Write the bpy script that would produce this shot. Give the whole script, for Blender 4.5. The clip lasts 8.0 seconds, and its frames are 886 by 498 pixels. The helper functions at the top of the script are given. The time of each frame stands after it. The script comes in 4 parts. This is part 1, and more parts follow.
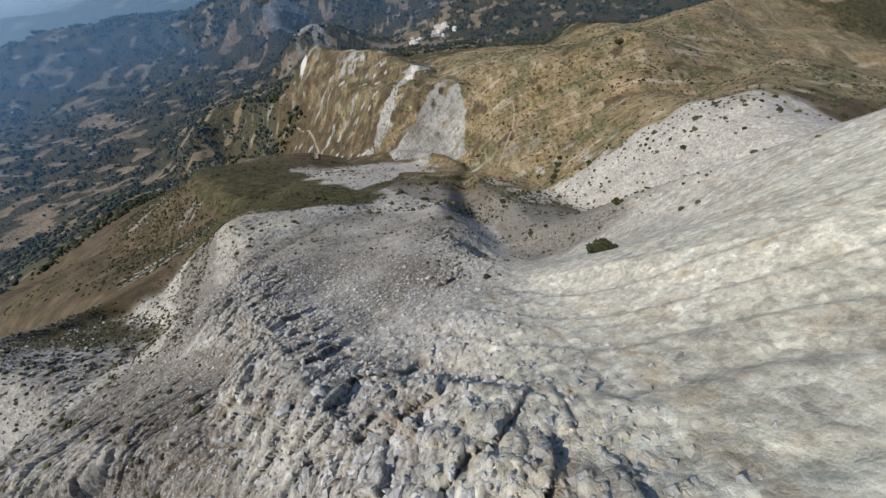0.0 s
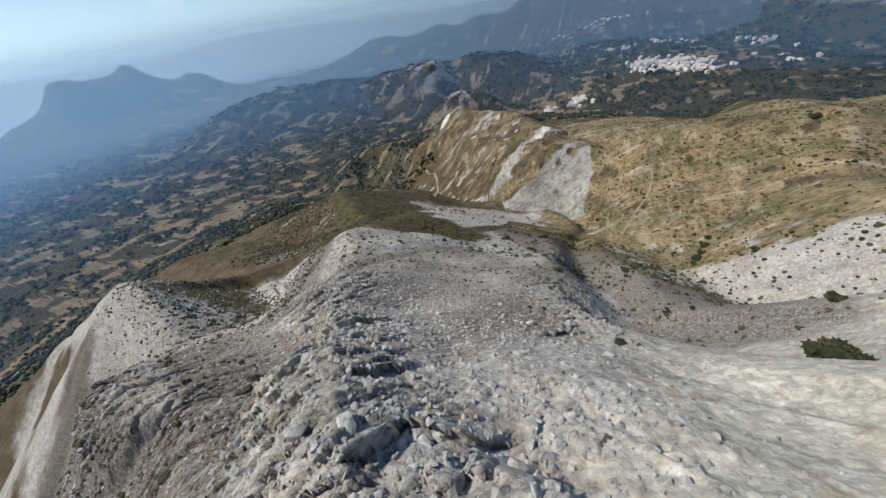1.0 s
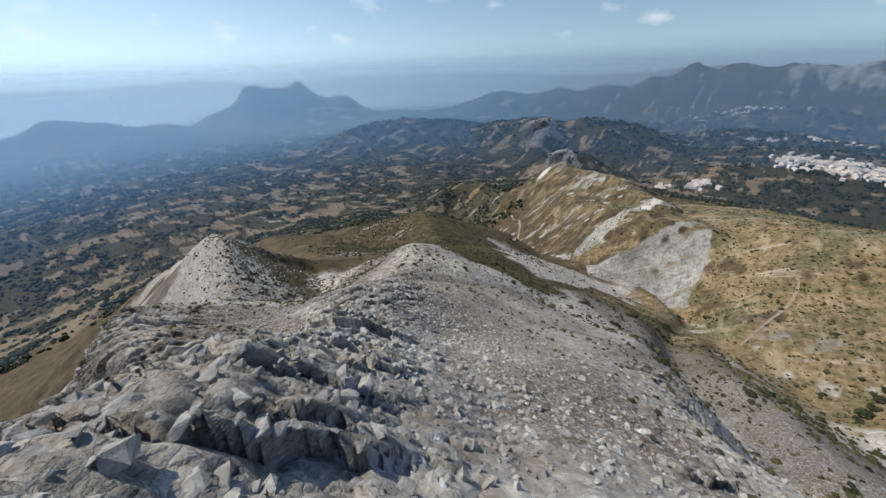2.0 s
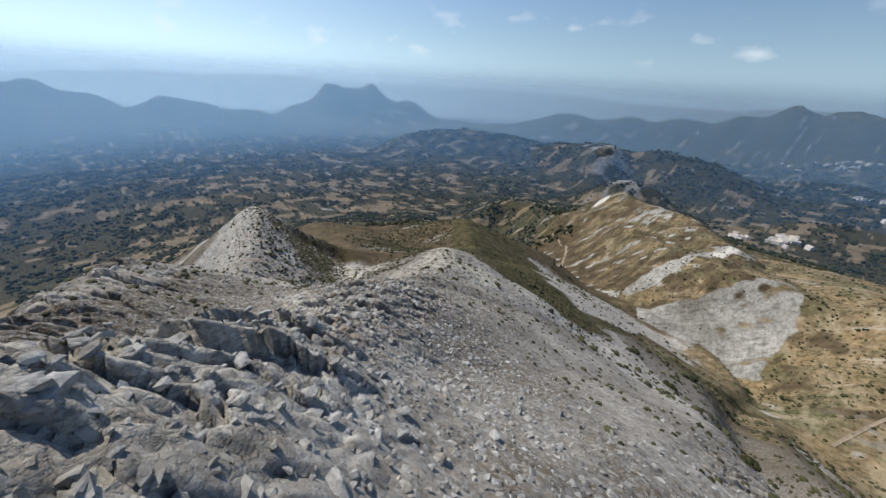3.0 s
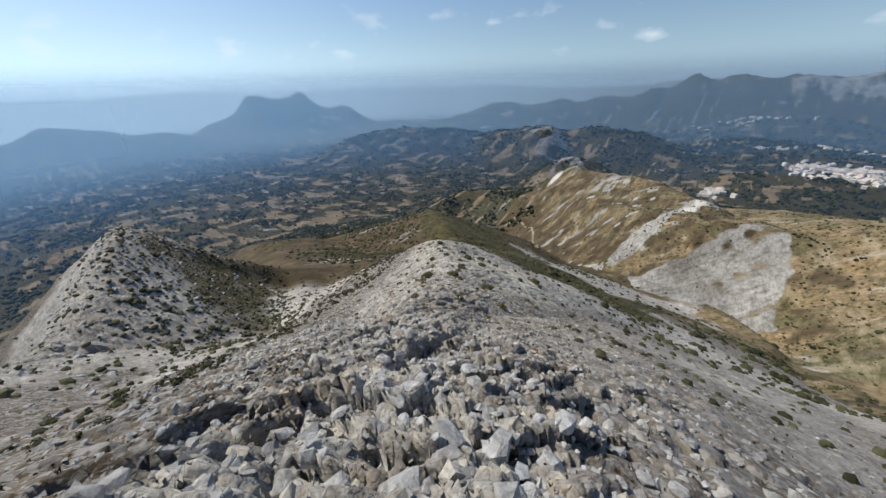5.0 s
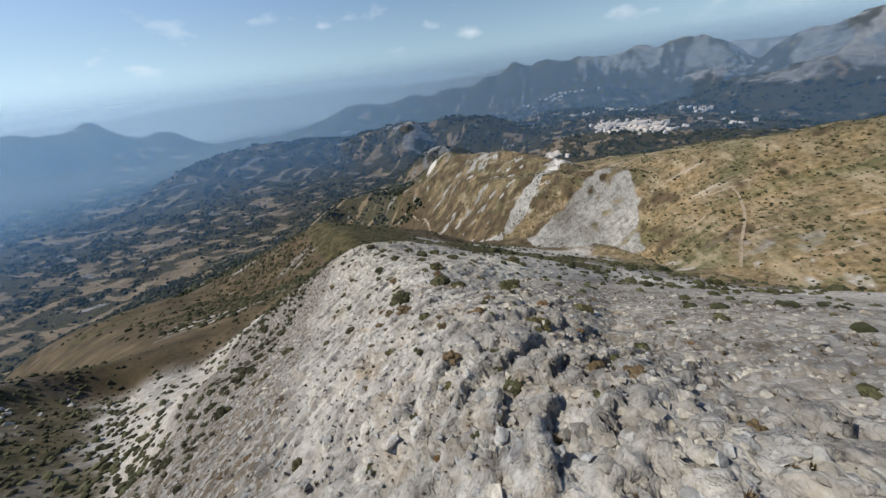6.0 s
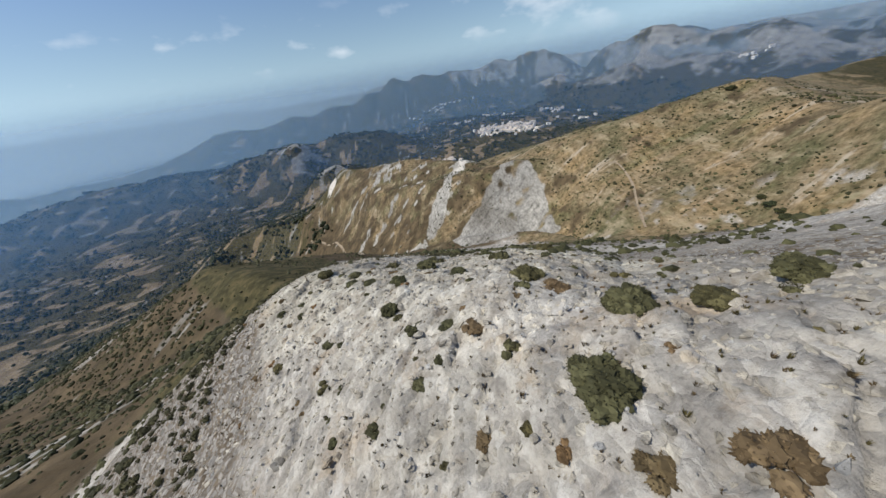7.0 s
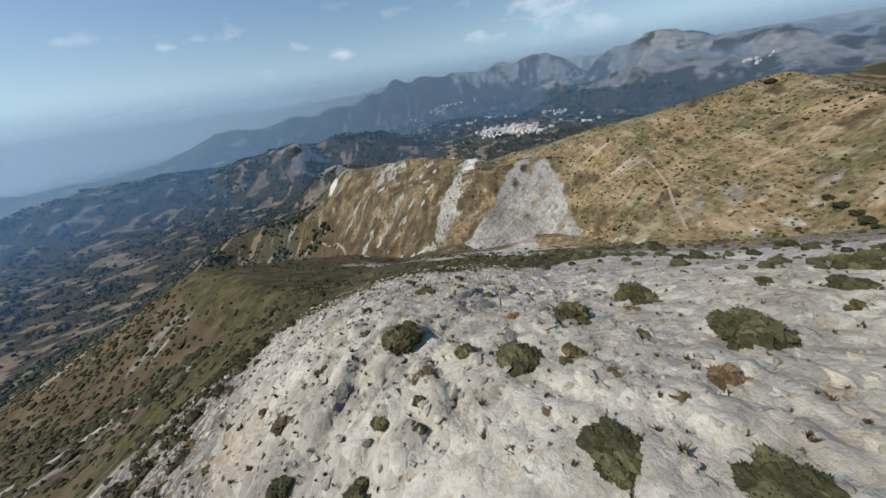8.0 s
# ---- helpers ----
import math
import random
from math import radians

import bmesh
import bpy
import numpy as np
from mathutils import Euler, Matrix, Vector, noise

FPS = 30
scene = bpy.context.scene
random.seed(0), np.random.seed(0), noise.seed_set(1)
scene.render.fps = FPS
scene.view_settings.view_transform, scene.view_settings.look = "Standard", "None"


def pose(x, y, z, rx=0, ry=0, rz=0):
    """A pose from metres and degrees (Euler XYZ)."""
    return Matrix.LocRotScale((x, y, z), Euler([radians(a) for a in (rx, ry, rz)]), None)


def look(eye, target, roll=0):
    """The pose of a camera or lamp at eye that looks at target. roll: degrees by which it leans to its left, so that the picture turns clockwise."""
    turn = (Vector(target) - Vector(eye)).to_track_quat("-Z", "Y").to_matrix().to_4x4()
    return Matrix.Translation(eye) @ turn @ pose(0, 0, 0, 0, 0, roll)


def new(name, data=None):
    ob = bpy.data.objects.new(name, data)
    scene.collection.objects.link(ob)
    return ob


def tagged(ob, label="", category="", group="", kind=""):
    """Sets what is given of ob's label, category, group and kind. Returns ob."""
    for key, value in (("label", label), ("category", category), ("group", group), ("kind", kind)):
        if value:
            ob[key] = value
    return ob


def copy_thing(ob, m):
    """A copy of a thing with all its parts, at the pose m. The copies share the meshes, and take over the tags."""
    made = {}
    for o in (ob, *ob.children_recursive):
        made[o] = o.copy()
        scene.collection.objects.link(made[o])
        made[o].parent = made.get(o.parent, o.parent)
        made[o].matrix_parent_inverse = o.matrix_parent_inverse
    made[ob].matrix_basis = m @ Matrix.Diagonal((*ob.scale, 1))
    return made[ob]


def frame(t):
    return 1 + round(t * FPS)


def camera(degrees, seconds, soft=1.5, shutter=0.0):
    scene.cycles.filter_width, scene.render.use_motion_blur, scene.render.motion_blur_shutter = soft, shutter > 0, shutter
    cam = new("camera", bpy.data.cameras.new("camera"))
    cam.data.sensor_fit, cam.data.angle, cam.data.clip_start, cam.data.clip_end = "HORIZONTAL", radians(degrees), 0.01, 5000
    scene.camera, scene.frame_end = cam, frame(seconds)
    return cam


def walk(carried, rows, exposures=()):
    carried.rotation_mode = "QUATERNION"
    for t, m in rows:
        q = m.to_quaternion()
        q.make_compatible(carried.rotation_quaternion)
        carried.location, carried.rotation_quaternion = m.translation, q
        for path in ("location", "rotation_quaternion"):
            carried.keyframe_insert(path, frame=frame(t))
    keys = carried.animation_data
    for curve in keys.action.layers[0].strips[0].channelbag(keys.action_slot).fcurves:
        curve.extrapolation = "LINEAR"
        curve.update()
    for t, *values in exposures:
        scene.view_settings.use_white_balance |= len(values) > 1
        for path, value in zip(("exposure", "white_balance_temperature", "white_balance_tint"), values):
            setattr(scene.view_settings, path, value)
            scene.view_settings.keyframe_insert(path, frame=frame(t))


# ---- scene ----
cam = camera(110.9, 8.0)
PATH = [
    (0.00, (4.306, 4.557, -1.229), (2.709, 35.453, -40.508), -7.57),
    (0.50, (2.893, 5.308, -5.206), (-6.450, 39.063, -40.889), -10.76),
    (1.00, (1.525, 7.238, -9.548), (-15.129, 42.019, -41.375), -10.14),
    (1.50, (-0.114, 10.186, -14.840), (-23.390, 44.449, -42.844), -6.32),
    (2.00, (-2.738, 13.816, -19.836), (-30.420, 46.678, -45.404), -2.07),
    (2.20, (-4.130, 15.579, -21.794), (-33.234, 47.703, -46.714), -0.51),
    (3.30, (-9.969, 24.928, -29.435), (-43.646, 53.160, -53.285), 4.02),
    (3.50, (-12.611, 27.072, -31.944), (-46.621, 55.079, -55.585), 4.04),
    (4.00, (-19.342, 31.977, -37.761), (-53.382, 60.160, -61.148), 3.23),
    (4.20, (-22.117, 33.792, -40.099), (-55.845, 62.448, -63.364), 2.40),
    (5.30, (-42.633, 40.792, -49.430), (-67.024, 76.982, -73.831), -3.66),
    (5.50, (-45.805, 42.901, -51.558), (-67.273, 80.794, -76.119), -4.94),
    (6.00, (-53.231, 48.304, -56.388), (-66.494, 89.562, -81.326), -7.13),
    (6.50, (-60.351, 54.353, -60.893), (-65.154, 97.419, -85.837), -8.74),
    (7.00, (-66.058, 60.920, -64.349), (-65.465, 104.300, -89.205), -9.64),
    (7.50, (-71.146, 69.143, -67.846), (-68.563, 112.502, -92.613), -9.66),
    (8.00, (-74.981, 77.327, -71.289), (-74.167, 120.868, -95.856), -8.90),
]
walk(cam, [(t, look(eye, target, roll)) for t, eye, target, roll in PATH], [(0, 0.06, 7000, 10), (8, 0.02, 7000, 10)])

# ---- light ----
SUN_AZ, SUN_EL = -100.0, 46.0
world = bpy.data.worlds.new("sky")
scene.world = world
world.use_nodes = True
wn, wl = world.node_tree.nodes, world.node_tree.links
wn.clear()
w_out, w_bg = wn.new("ShaderNodeOutputWorld"), wn.new("ShaderNodeBackground")
w_sky = wn.new("ShaderNodeTexSky")
w_sky.sky_type, w_sky.sun_disc = "NISHITA", False
w_sky.sun_elevation, w_sky.sun_rotation = radians(SUN_EL), radians(SUN_AZ)
w_sky.altitude, w_sky.air_density, w_sky.dust_density, w_sky.ozone_density = 900, 1.0, 1.3, 3.5
w_bg.inputs["Strength"].default_value = 0.115
# small fair-weather clouds low over the horizon
w_co, w_sep = wn.new("ShaderNodeTexCoord"), wn.new("ShaderNodeSeparateXYZ")
w_map, w_noise, w_band = wn.new("ShaderNodeMapping"), wn.new("ShaderNodeTexNoise"), wn.new("ShaderNodeValToRGB")
w_map.inputs["Scale"].default_value = (8, 8, 17)
w_noise.inputs["Scale"].default_value, w_noise.inputs["Detail"].default_value = 1.0, 7
w_ramp, w_mul, w_mix = wn.new("ShaderNodeValToRGB"), wn.new("ShaderNodeMath"), wn.new("ShaderNodeMixRGB")
w_mul.operation = "MULTIPLY"
for r, stops in ((w_band, ((0.03, 0), (0.075, 1), (0.13, 1), (0.2, 0))), (w_ramp, ((0.6, 0), (0.8, .62)))):
    e = r.color_ramp.elements
    while len(e) < len(stops):
        e.new(.5)
    for k, (p, v) in zip(e, stops):
        k.position, k.color = p, (v, v, v, 1)
w_mix.inputs["Color2"].default_value = (8.0, 8.3, 8.8, 1)
wl.new(w_co.outputs["Generated"], w_sep.inputs[0])
wl.new(w_co.outputs["Generated"], w_map.inputs["Vector"])
wl.new(w_map.outputs[0], w_noise.inputs["Vector"])
wl.new(w_sep.outputs["Z"], w_band.inputs[0])
# a longer bank lies over the mountains to the north-east
w_dot, w_near, w_sum = wn.new("ShaderNodeVectorMath"), wn.new("ShaderNodeMapRange"), wn.new("ShaderNodeMath")
w_dot.operation, w_sum.operation = "DOT_PRODUCT", "ADD"
w_dot.inputs[1].default_value = (math.sin(radians(26)), math.cos(radians(26)), .055)
for k, v in (("From Min", .975), ("From Max", .995), ("To Min", 0), ("To Max", .15)):
    w_near.inputs[k].default_value = v
wl.new(w_co.outputs["Generated"], w_dot.inputs[0])
wl.new(w_dot.outputs["Value"], w_near.inputs["Value"])
wl.new(w_noise.outputs["Fac"], w_sum.inputs[0])
wl.new(w_near.outputs[0], w_sum.inputs[1])
wl.new(w_sum.outputs[0], w_ramp.inputs[0])
wl.new(w_band.outputs[0], w_mul.inputs[0])
wl.new(w_ramp.outputs[0], w_mul.inputs[1])
wl.new(w_mul.outputs[0], w_mix.inputs["Fac"])
# towards the horizon the sky pales into bluish haze
w_grey, w_tint, w_low, w_pale = wn.new("ShaderNodeRGBToBW"), wn.new("ShaderNodeMixRGB"), wn.new("ShaderNodeValToRGB"), wn.new("ShaderNodeMixRGB")
w_tint.blend_type, w_tint.inputs["Fac"].default_value = "MULTIPLY", 1
w_tint.inputs["Color2"].default_value = (.66, .94, 1.18, 1)
for k, (p, v) in zip(w_low.color_ramp.elements, ((0.0, .92), (0.25, 0))):
    k.position, k.color = p, (v, v, v, 1)
wl.new(w_sky.outputs[0], w_grey.inputs[0])
wl.new(w_grey.outputs[0], w_tint.inputs["Color1"])
wl.new(w_sep.outputs["Z"], w_low.inputs[0])
wl.new(w_low.outputs[0], w_pale.inputs["Fac"])
wl.new(w_sky.outputs[0], w_pale.inputs["Color1"])
wl.new(w_tint.outputs[0], w_pale.inputs["Color2"])
wl.new(w_pale.outputs[0], w_mix.inputs["Color1"])
w_blue = wn.new("ShaderNodeMixRGB")
w_blue.blend_type, w_blue.inputs["Fac"].default_value, w_blue.inputs["Color2"].default_value = "MULTIPLY", 1, (.9, .98, 1.07, 1)
wl.new(w_mix.outputs[0], w_blue.inputs["Color1"])
wl.new(w_blue.outputs[0], w_bg.inputs["Color"])
wl.new(w_bg.outputs[0], w_out.inputs[0])

sun = new("sun", bpy.data.lights.new("sun", "SUN"))
sun.data.energy, sun.data.angle, sun.data.color = 4.3, radians(0.6), (1.0, 0.95, 0.87)
to_sun = Vector((math.sin(radians(SUN_AZ)) * math.cos(radians(SUN_EL)), math.cos(radians(SUN_AZ)) * math.cos(radians(SUN_EL)), math.sin(radians(SUN_EL))))
sun.matrix_world = look(to_sun * 300, (0, 0, 0))

# ---- terrain ----
# crest lines: x, y, z, slope of the left side, slope of the right side
MAIN = [(30.2, -24.8, 4, 0.9, 1), (5.7, 1.6, -15.6, 0.86, 1.21), (-12.4, 13.6, -29.5, 0.88, 1.22), (-17.3, 18.2, -33.8, 1, 1.35), (-28.5, 30, -47, 0.86, 0.93), (-36.5, 34.4, -51, 0.72, 0.69), (-53.8, 56.7, -66.3, 0.62, 0.66), (-62.8, 69.5, -72.4, 0.64, 0.6), (-77.1, 83.5, -78.4, 0.7, 0.6), (-87.8, 101.8, -91.1, 0.54, 0.57), (-114.9, 141.5, -112.3, 0.6, 0.59), (-173.7, 189.8, -126.1, 0.48, 0.58), (-255.1, 281, -180.3, 0.71, 0.58), (-480, 420, -330, 0.5, 0.5)]
RIB = [(-4.7, 9.1, -22.5, 0.86, 0.5), (0.9, 16, -32.9, 0.75, 0.68), (6.8, 41.6, -63.8, 0.59, 0.67), (0.1, 58.7, -74.3, 0.49, 0.59), (0.4, 79.5, -87.6, 0.51, 0.59), (-15.2, 106.8, -101, 0.36, 0.61), (-25, 150, -135, 0.7, 0.6)]
BOWL = [(29.4, -21.7, 11, 1.12, 0.9), (68.3, 7.4, 8, 1.45, 0.8), (109.1, 55.6, -58, 1.3, 0.6), (127.3, 116.3, -69.7, 1.14, 0.25), (137.8, 202.7, -108, 0.9, 0.3), (168.8, 281, -105.7, 0.44, 0.18), (330.2, 419.8, -126.5, 0.5, 0.4), (700, 560, -147.4, 0.5, 0.4)]
SLAB = [(164.2, 284.3, -98.1, 0.5, 0.29), (109.7, 300.7, -112.9, 0.5, 0.34), (59.7, 313.3, -142.4, 0.63, 0.31), (14.8, 320.8, -138.8, 0.81, 0.29), (-4.5, 372.2, -152.4, 0.7, 0.4), (-27.1, 429.9, -157.2, 0.65, 0.51), (-83.8, 519.0, -166.3, 0.6, 0.56), (-174.1, 621.9, -196.1, 0.6, 0.56), (-235.2, 707.9, -205.9, 0.89, 0.56), (-340.0, 810.0, -310.0, 0.6, 0.6), (-430.0, 920.0, -400.0, 0.5, 0.5)]
SPUR = [(-14, 7.5, -31.4, 0.95, 0.66), (-28, 10.2, -37.7, 1.1, 0.7), (-37, 10.4, -41.6, 1.19, 0.75), (-57.5, 8.7, -49.9, 1.18, 0.78), (-70, 9, -53.9, 1.14, 0.86), (-85, 15, -66.7, 1, 0.78), (-98, 24, -78, 0.95, 0.7), (-108, 30, -79.3, 1, 0.69), (-134.9, 41.5, -74.1, 1.11, 1.03), (-159.5, 40.7, -80.6, 0.8, 1.15), (-246.8, 25.6, -128.4, 0.65, 0.67), (-430, 20, -230, 0.5, 0.5), (-640, -20, -360, 0.5, 0.5)]

# beds of the gullies: x, y, z, slope of both sides
GULLY = [(12.4, 25.3, -33, 0.78), (18.9, 45.6, -53.3, 0.86), (21.6, 61.7, -74.5, 0.71), (18.1, 110.1, -112.5, 0.81), (14.5, 159.9, -138.2, 0.79), (20.1, 200, -157.3, 0.8), (26.6, 224.7, -170.6, 0.76), (22.1, 247.9, -180.7, 0.7), (5.9, 275.2, -186.3, 0.7), (-41.9, 293.4, -187.6, 0.71), (-98.4, 323.4, -214.2, 0.66), (-171.4, 397.2, -258.3, 0.58), (-300.6, 519, -327.3, 0.5), (-560, 700, -440, 0.4)]
GULLY_LEFT = [(-35.4, 22.3, -49.9, 1.01), (-60.1, 27.5, -59.2, 0.58), (-88, 40, -80.6, 0.62), (-98.5, 53, -92.9, 0.72), (-135.9, 71.4, -108.4, 0.5)]
# a gently sloping bench of brown fields under the ridge
BENCH = [(-137, 78, -107, .2, .2), (-250, 108, -146, .2, .2), (-400, 132, -203, .3, .3), (-520, 150, -270, .4, .4)]


def crest(x, y, line, rounding, bend=0):
    best = np.full(x.shape, -1e4)
    for (ax, ay, az, al, ar), (bx, by, bz, bl, br) in zip(line, line[1:]):
        dx, dy = bx - ax, by - ay
        s = np.clip(((x - ax) * dx + (y - ay) * dy) / (dx * dx + dy * dy), 0, 1)
        ox, oy = x - ax - s * dx, y - ay - s * dy
        off = np.hypot(ox, oy)
        side = np.clip((dx * oy - dy * ox) / np.hypot(dx, dy) / (off + 1e-6) * 2, -1, 1) * .5 + .5
        slope = (al + s * (bl - al)) * side + (ar + s * (br - ar)) * (1 - side)
        best = np.maximum(best, az + s * (bz - az) - slope * (np.sqrt(off * off + rounding ** 2) - rounding) - bend * off * off)
    return best


def soft_max(a, b, k):
    h = np.clip(.5 + .5 * (a - b) / k, 0, 1)
    return b + (a - b) * h + k * h * (1 - h)


def large_form(x, y):
    z = soft_max(crest(x, y, MAIN, 4), crest(x, y, RIB, 3), 5)
    z = soft_max(z, crest(x, y, BOWL, 12), 9)
    z = soft_max(z, crest(x, y, SLAB, 8), 9)
    z = soft_max(z, crest(x, y, SPUR, 3), 6)
    z = soft_max(z, crest(x, y, BENCH, 10, .004), 8)
    for bed, bend in ((GULLY[:9], .016), (GULLY[8:], .004), (GULLY_LEFT, .016)):
        cut = crest(x, y, [(a, b, -c, d, d) for a, b, c, d in bed], 3, bend)
        z = -soft_max(-z, cut, 5)
    return z



def scatter(ix, iy, seed):
    h = (ix.astype(np.int64) * 374761393 + iy.astype(np.int64) * 668265263 + seed * 1442695041) & 0xFFFFFFFF
    h = ((h ^ (h >> 13)) * 1274126177) & 0xFFFFFFFF
    return ((h ^ (h >> 16)) & 0xFFFFFF) / float(0xFFFFFF)


def waves(x, y, seed):
    ix, iy = np.floor(x), np.floor(y)
    fx, fy = x - ix, y - iy
    fx, fy = fx * fx * (3 - 2 * fx), fy * fy * (3 - 2 * fy)
    a, b = scatter(ix, iy, seed), scatter(ix + 1, iy, seed)
    c, d = scatter(ix, iy + 1, seed), scatter(ix + 1, iy + 1, seed)
    return (a + (b - a) * fx) * (1 - fy) + (c + (d - c) * fx) * fy - .5


def fractal(x, y, size, octaves, seed, gain=.5):
    total, amp = np.zeros(x.shape), 1.0
    for i in range(octaves):
        c, s = math.cos(i * 1.3 + seed), math.sin(i * 1.3 + seed)
        total += amp * waves((c * x - s * y) / size + 17.3 * i, (s * x + c * y) / size - 9.1 * i, seed + i)
        size, amp = size / 2.03, amp * gain
    return total


def blocks(x, y, size, seed, dip=.7, gap=.16):
    """Broken rock: for each point its block's own height, its tilt and how near the joint is."""
    gx, gy = x / size, y / size
    ix, iy = np.floor(gx), np.floor(gy)
    first, second, own = np.full(x.shape, 9.0), np.full(x.shape, 9.0), np.zeros(x.shape)
    for ax in (-1, 0, 1):
        for ay in (-1, 0, 1):
            cx, cy = ix + ax, iy + ay
            px, py = cx + scatter(cx, cy, seed), cy + scatter(cx, cy, seed + 1)
            d = np.hypot(px - gx, py - gy)
            tilt = (scatter(cx, cy, seed + 2) - .5) * (gx - px) + (scatter(cx, cy, seed + 3) - .5) * (gy - py)
            value = scatter(cx, cy, seed + 4) - .5 + .8 * tilt + dip * (gy - py)
            second = np.where(d < first, first, np.minimum(second, d))
            own = np.where(d < first, value, own)
            first = np.minimum(first, d)
    return own, ramp(second - first, -gap, gap)


def ramp(v, low, high):
    t = np.clip((v - low) / (high - low), 0, 1)
    return t * t * (3 - 2 * t)


def away(x, y, line):
    """Distance in plan from a line of points."""
    best = np.full(x.shape, 1e9)
    for (ax, ay), (bx, by) in zip(line, line[1:]):
        dx, dy = bx - ax, by - ay
        s = np.clip(((x - ax) * dx + (y - ay) * dy) / (dx * dx + dy * dy), 0, 1)
        best = np.minimum(best, np.hypot(x - ax - s * dx, y - ay - s * dy))
    return best


def inside(x, y, corners):
    """Signed distance-like value, above 0 within a convex outline given anticlockwise."""
    best = np.full(x.shape, 1e9)
    for (ax, ay), (bx, by) in zip(corners, corners[1:] + corners[:1]):
        dx, dy = bx - ax, by - ay
        best = np.minimum(best, (dx * (y - ay) - dy * (x - ax)) / math.hypot(dx, dy))
    return best


# hills and mountains of the distance: bearing and distance from the ridge, top, half width across and along the bearing
WEST_HILLS = [(-112, 3100, -194, 430, 260), (-104, 3100, -194, 310, 260), (-97, 3100, -281, 300, 250), (-89.6, 3120, -173, 180, 260), (-86, 3100, -249, 280, 250), (-81, 3080, -318, 280, 230), (-93, 2880, -385, 420, 160),
         (-105, 3750, -142, 280, 220), (-100.2, 3750, -138, 140, 200), (-97, 3750, -226, 220, 200), (-56, 3700, -250, 230, 230), (-73.5, 3680, -290, 190, 220), (-65.2, 3700, -150, 330, 260), (-68.6, 3700, -110, 140, 240), (-61.6, 3700, -84, 150, 240)]
MIDDLE_HILLS = [(-53, 2150, -345, 300, 200), (-45, 2150, -312, 330, 200), (-37, 2050, -300, 300, 200), (-30, 1950, -325, 220, 180), (-21.5, 1750, -236, 110, 150), (-24, 1850, -290, 230, 180), (-13, 1900, -262, 220, 180), (-8, 1850, -300, 220, 180), (-16, 1270, -300, 190, 120)]
EAST_HILLS = [(35, 3100, 12, 190, 300), (38.5, 3120, -35, 300, 300), (29, 3060, -48, 170, 240), (46, 3050, -85, 420, 360), (57, 2950, -120, 560, 480), (20, 3500, 5, 420, 240), (13, 3450, -60, 260, 240),
         (1.5, 3350, -48, 230, 220), (-3, 3350, -62, 160, 200), (-7.5, 3350, -85, 180, 200), (-13, 3400, -140, 280, 220), (-21, 3450, -200, 340, 240), (-30, 3450, -255, 420, 260), (7, 3350, -95, 320, 220), (35, 2500, -215, 400, 300), (47, 2450, -200, 380, 300), (23, 2700, -225, 300, 220), (8, 2700, -270, 380, 200)]
HILLS = WEST_HILLS + MIDDLE_HILLS + EAST_HILLS


def distance_form(x, y):
    px, py = x + 40, y - 40
    r = np.hypot(px, py)
    z = -462 + 105 * ramp(x + .25 * y, -300, 900) + 34 * fractal(x, y, 520, 4, 31) + (30 + 60 * fractal(x, y, 900, 4, 33)) * ramp(r, 2300, 3500)
    rugged = 1 + .55 * fractal(x, y, 420, 4, 47)
    for az, far, top, across, along in HILLS:
        sa, ca = math.sin(radians(az)), math.cos(radians(az))
        u, v = px * ca - py * sa, px * sa + py * ca - far
        z = z + (top - z) * np.exp(-((u / across) ** 2 + (v / along) ** 2)) * np.clip(rugged, .84, 1.05)
    lofty = ramp(z, -380, -200) * ramp(r, 900, 1500)
    east = ramp(x - .15 * y, 0, 700)
    z = z + lofty * (46 * fractal(x, y, 300, 5, 57, .6) + 22 * np.abs(fractal(x, y, 110, 3, 59))) * (1 - .5 * ramp(r, 3600, 4200))
    z = z + (1 - lofty) * ramp(r, 1500, 2600) * 18 * fractal(x, y, 260, 4, 58)
    z = z + east * ramp(r, 1500, 2300) * (95 * (.22 - np.abs(fractal(x, y, 430, 5, 77, .6))) + 45 * fractal(x, y, 190, 3, 79))
    # low ranges close the plain far off
    rim = -130 + 130 * fractal(x, y, 1500, 4, 71)
    return np.maximum(z, z + (rim - z) * ramp(r, 4420, 4760))


def roughness_of_rock(x, y):
    """How blocky the bare rock is: most along the ridge's crest, least on the smooth slabs."""
    d = away(x, y, [(5, 2), (-5, 8.5), (-13, 13), (-18.5, 18), (-29.5, 29.5), (-37, 34), (-46, 45)])
    r = .27 + .95 * np.exp(-(d / 6.5) ** 2)
    r = r + .7 * np.exp(-(away(x, y, [(-30, 10), (-57, 9), (-72, 9), (-98, 24), (-112, 31), (-150, 41)]) / 10) ** 2)
    r = r + .4 * np.exp(-(away(x, y, [(3, 30), (8, 44), (2, 58)]) / 6) ** 2)
    r = r + .45 * np.exp(-(away(x, y, [(-43, 42), (-53, 54)]) / 7) ** 2)
    r = r + .24 * np.exp(-(away(x, y, [(-46, 45), (-56, 58), (-68, 73), (-80, 92)]) / 16) ** 2)
    return r * (1 - .35 * ramp(x, 10, 24) * ramp(130 - y, 0, 30))


# short rock steps: middle, way it faces, drop, half width, length of the foot
STEPS = [(8, 48, .86, .51, 4.6, 5.5, 10), (3, 10, .25, .97, 2.6, 4.5, 8), (-48, 6, .6, -.8, 2.2, 12, 8), (-20, 12, -.65, -.76, 2.4, 9, 7), (-30, 28, -.5, -.86, 1.6, 8, 6)]


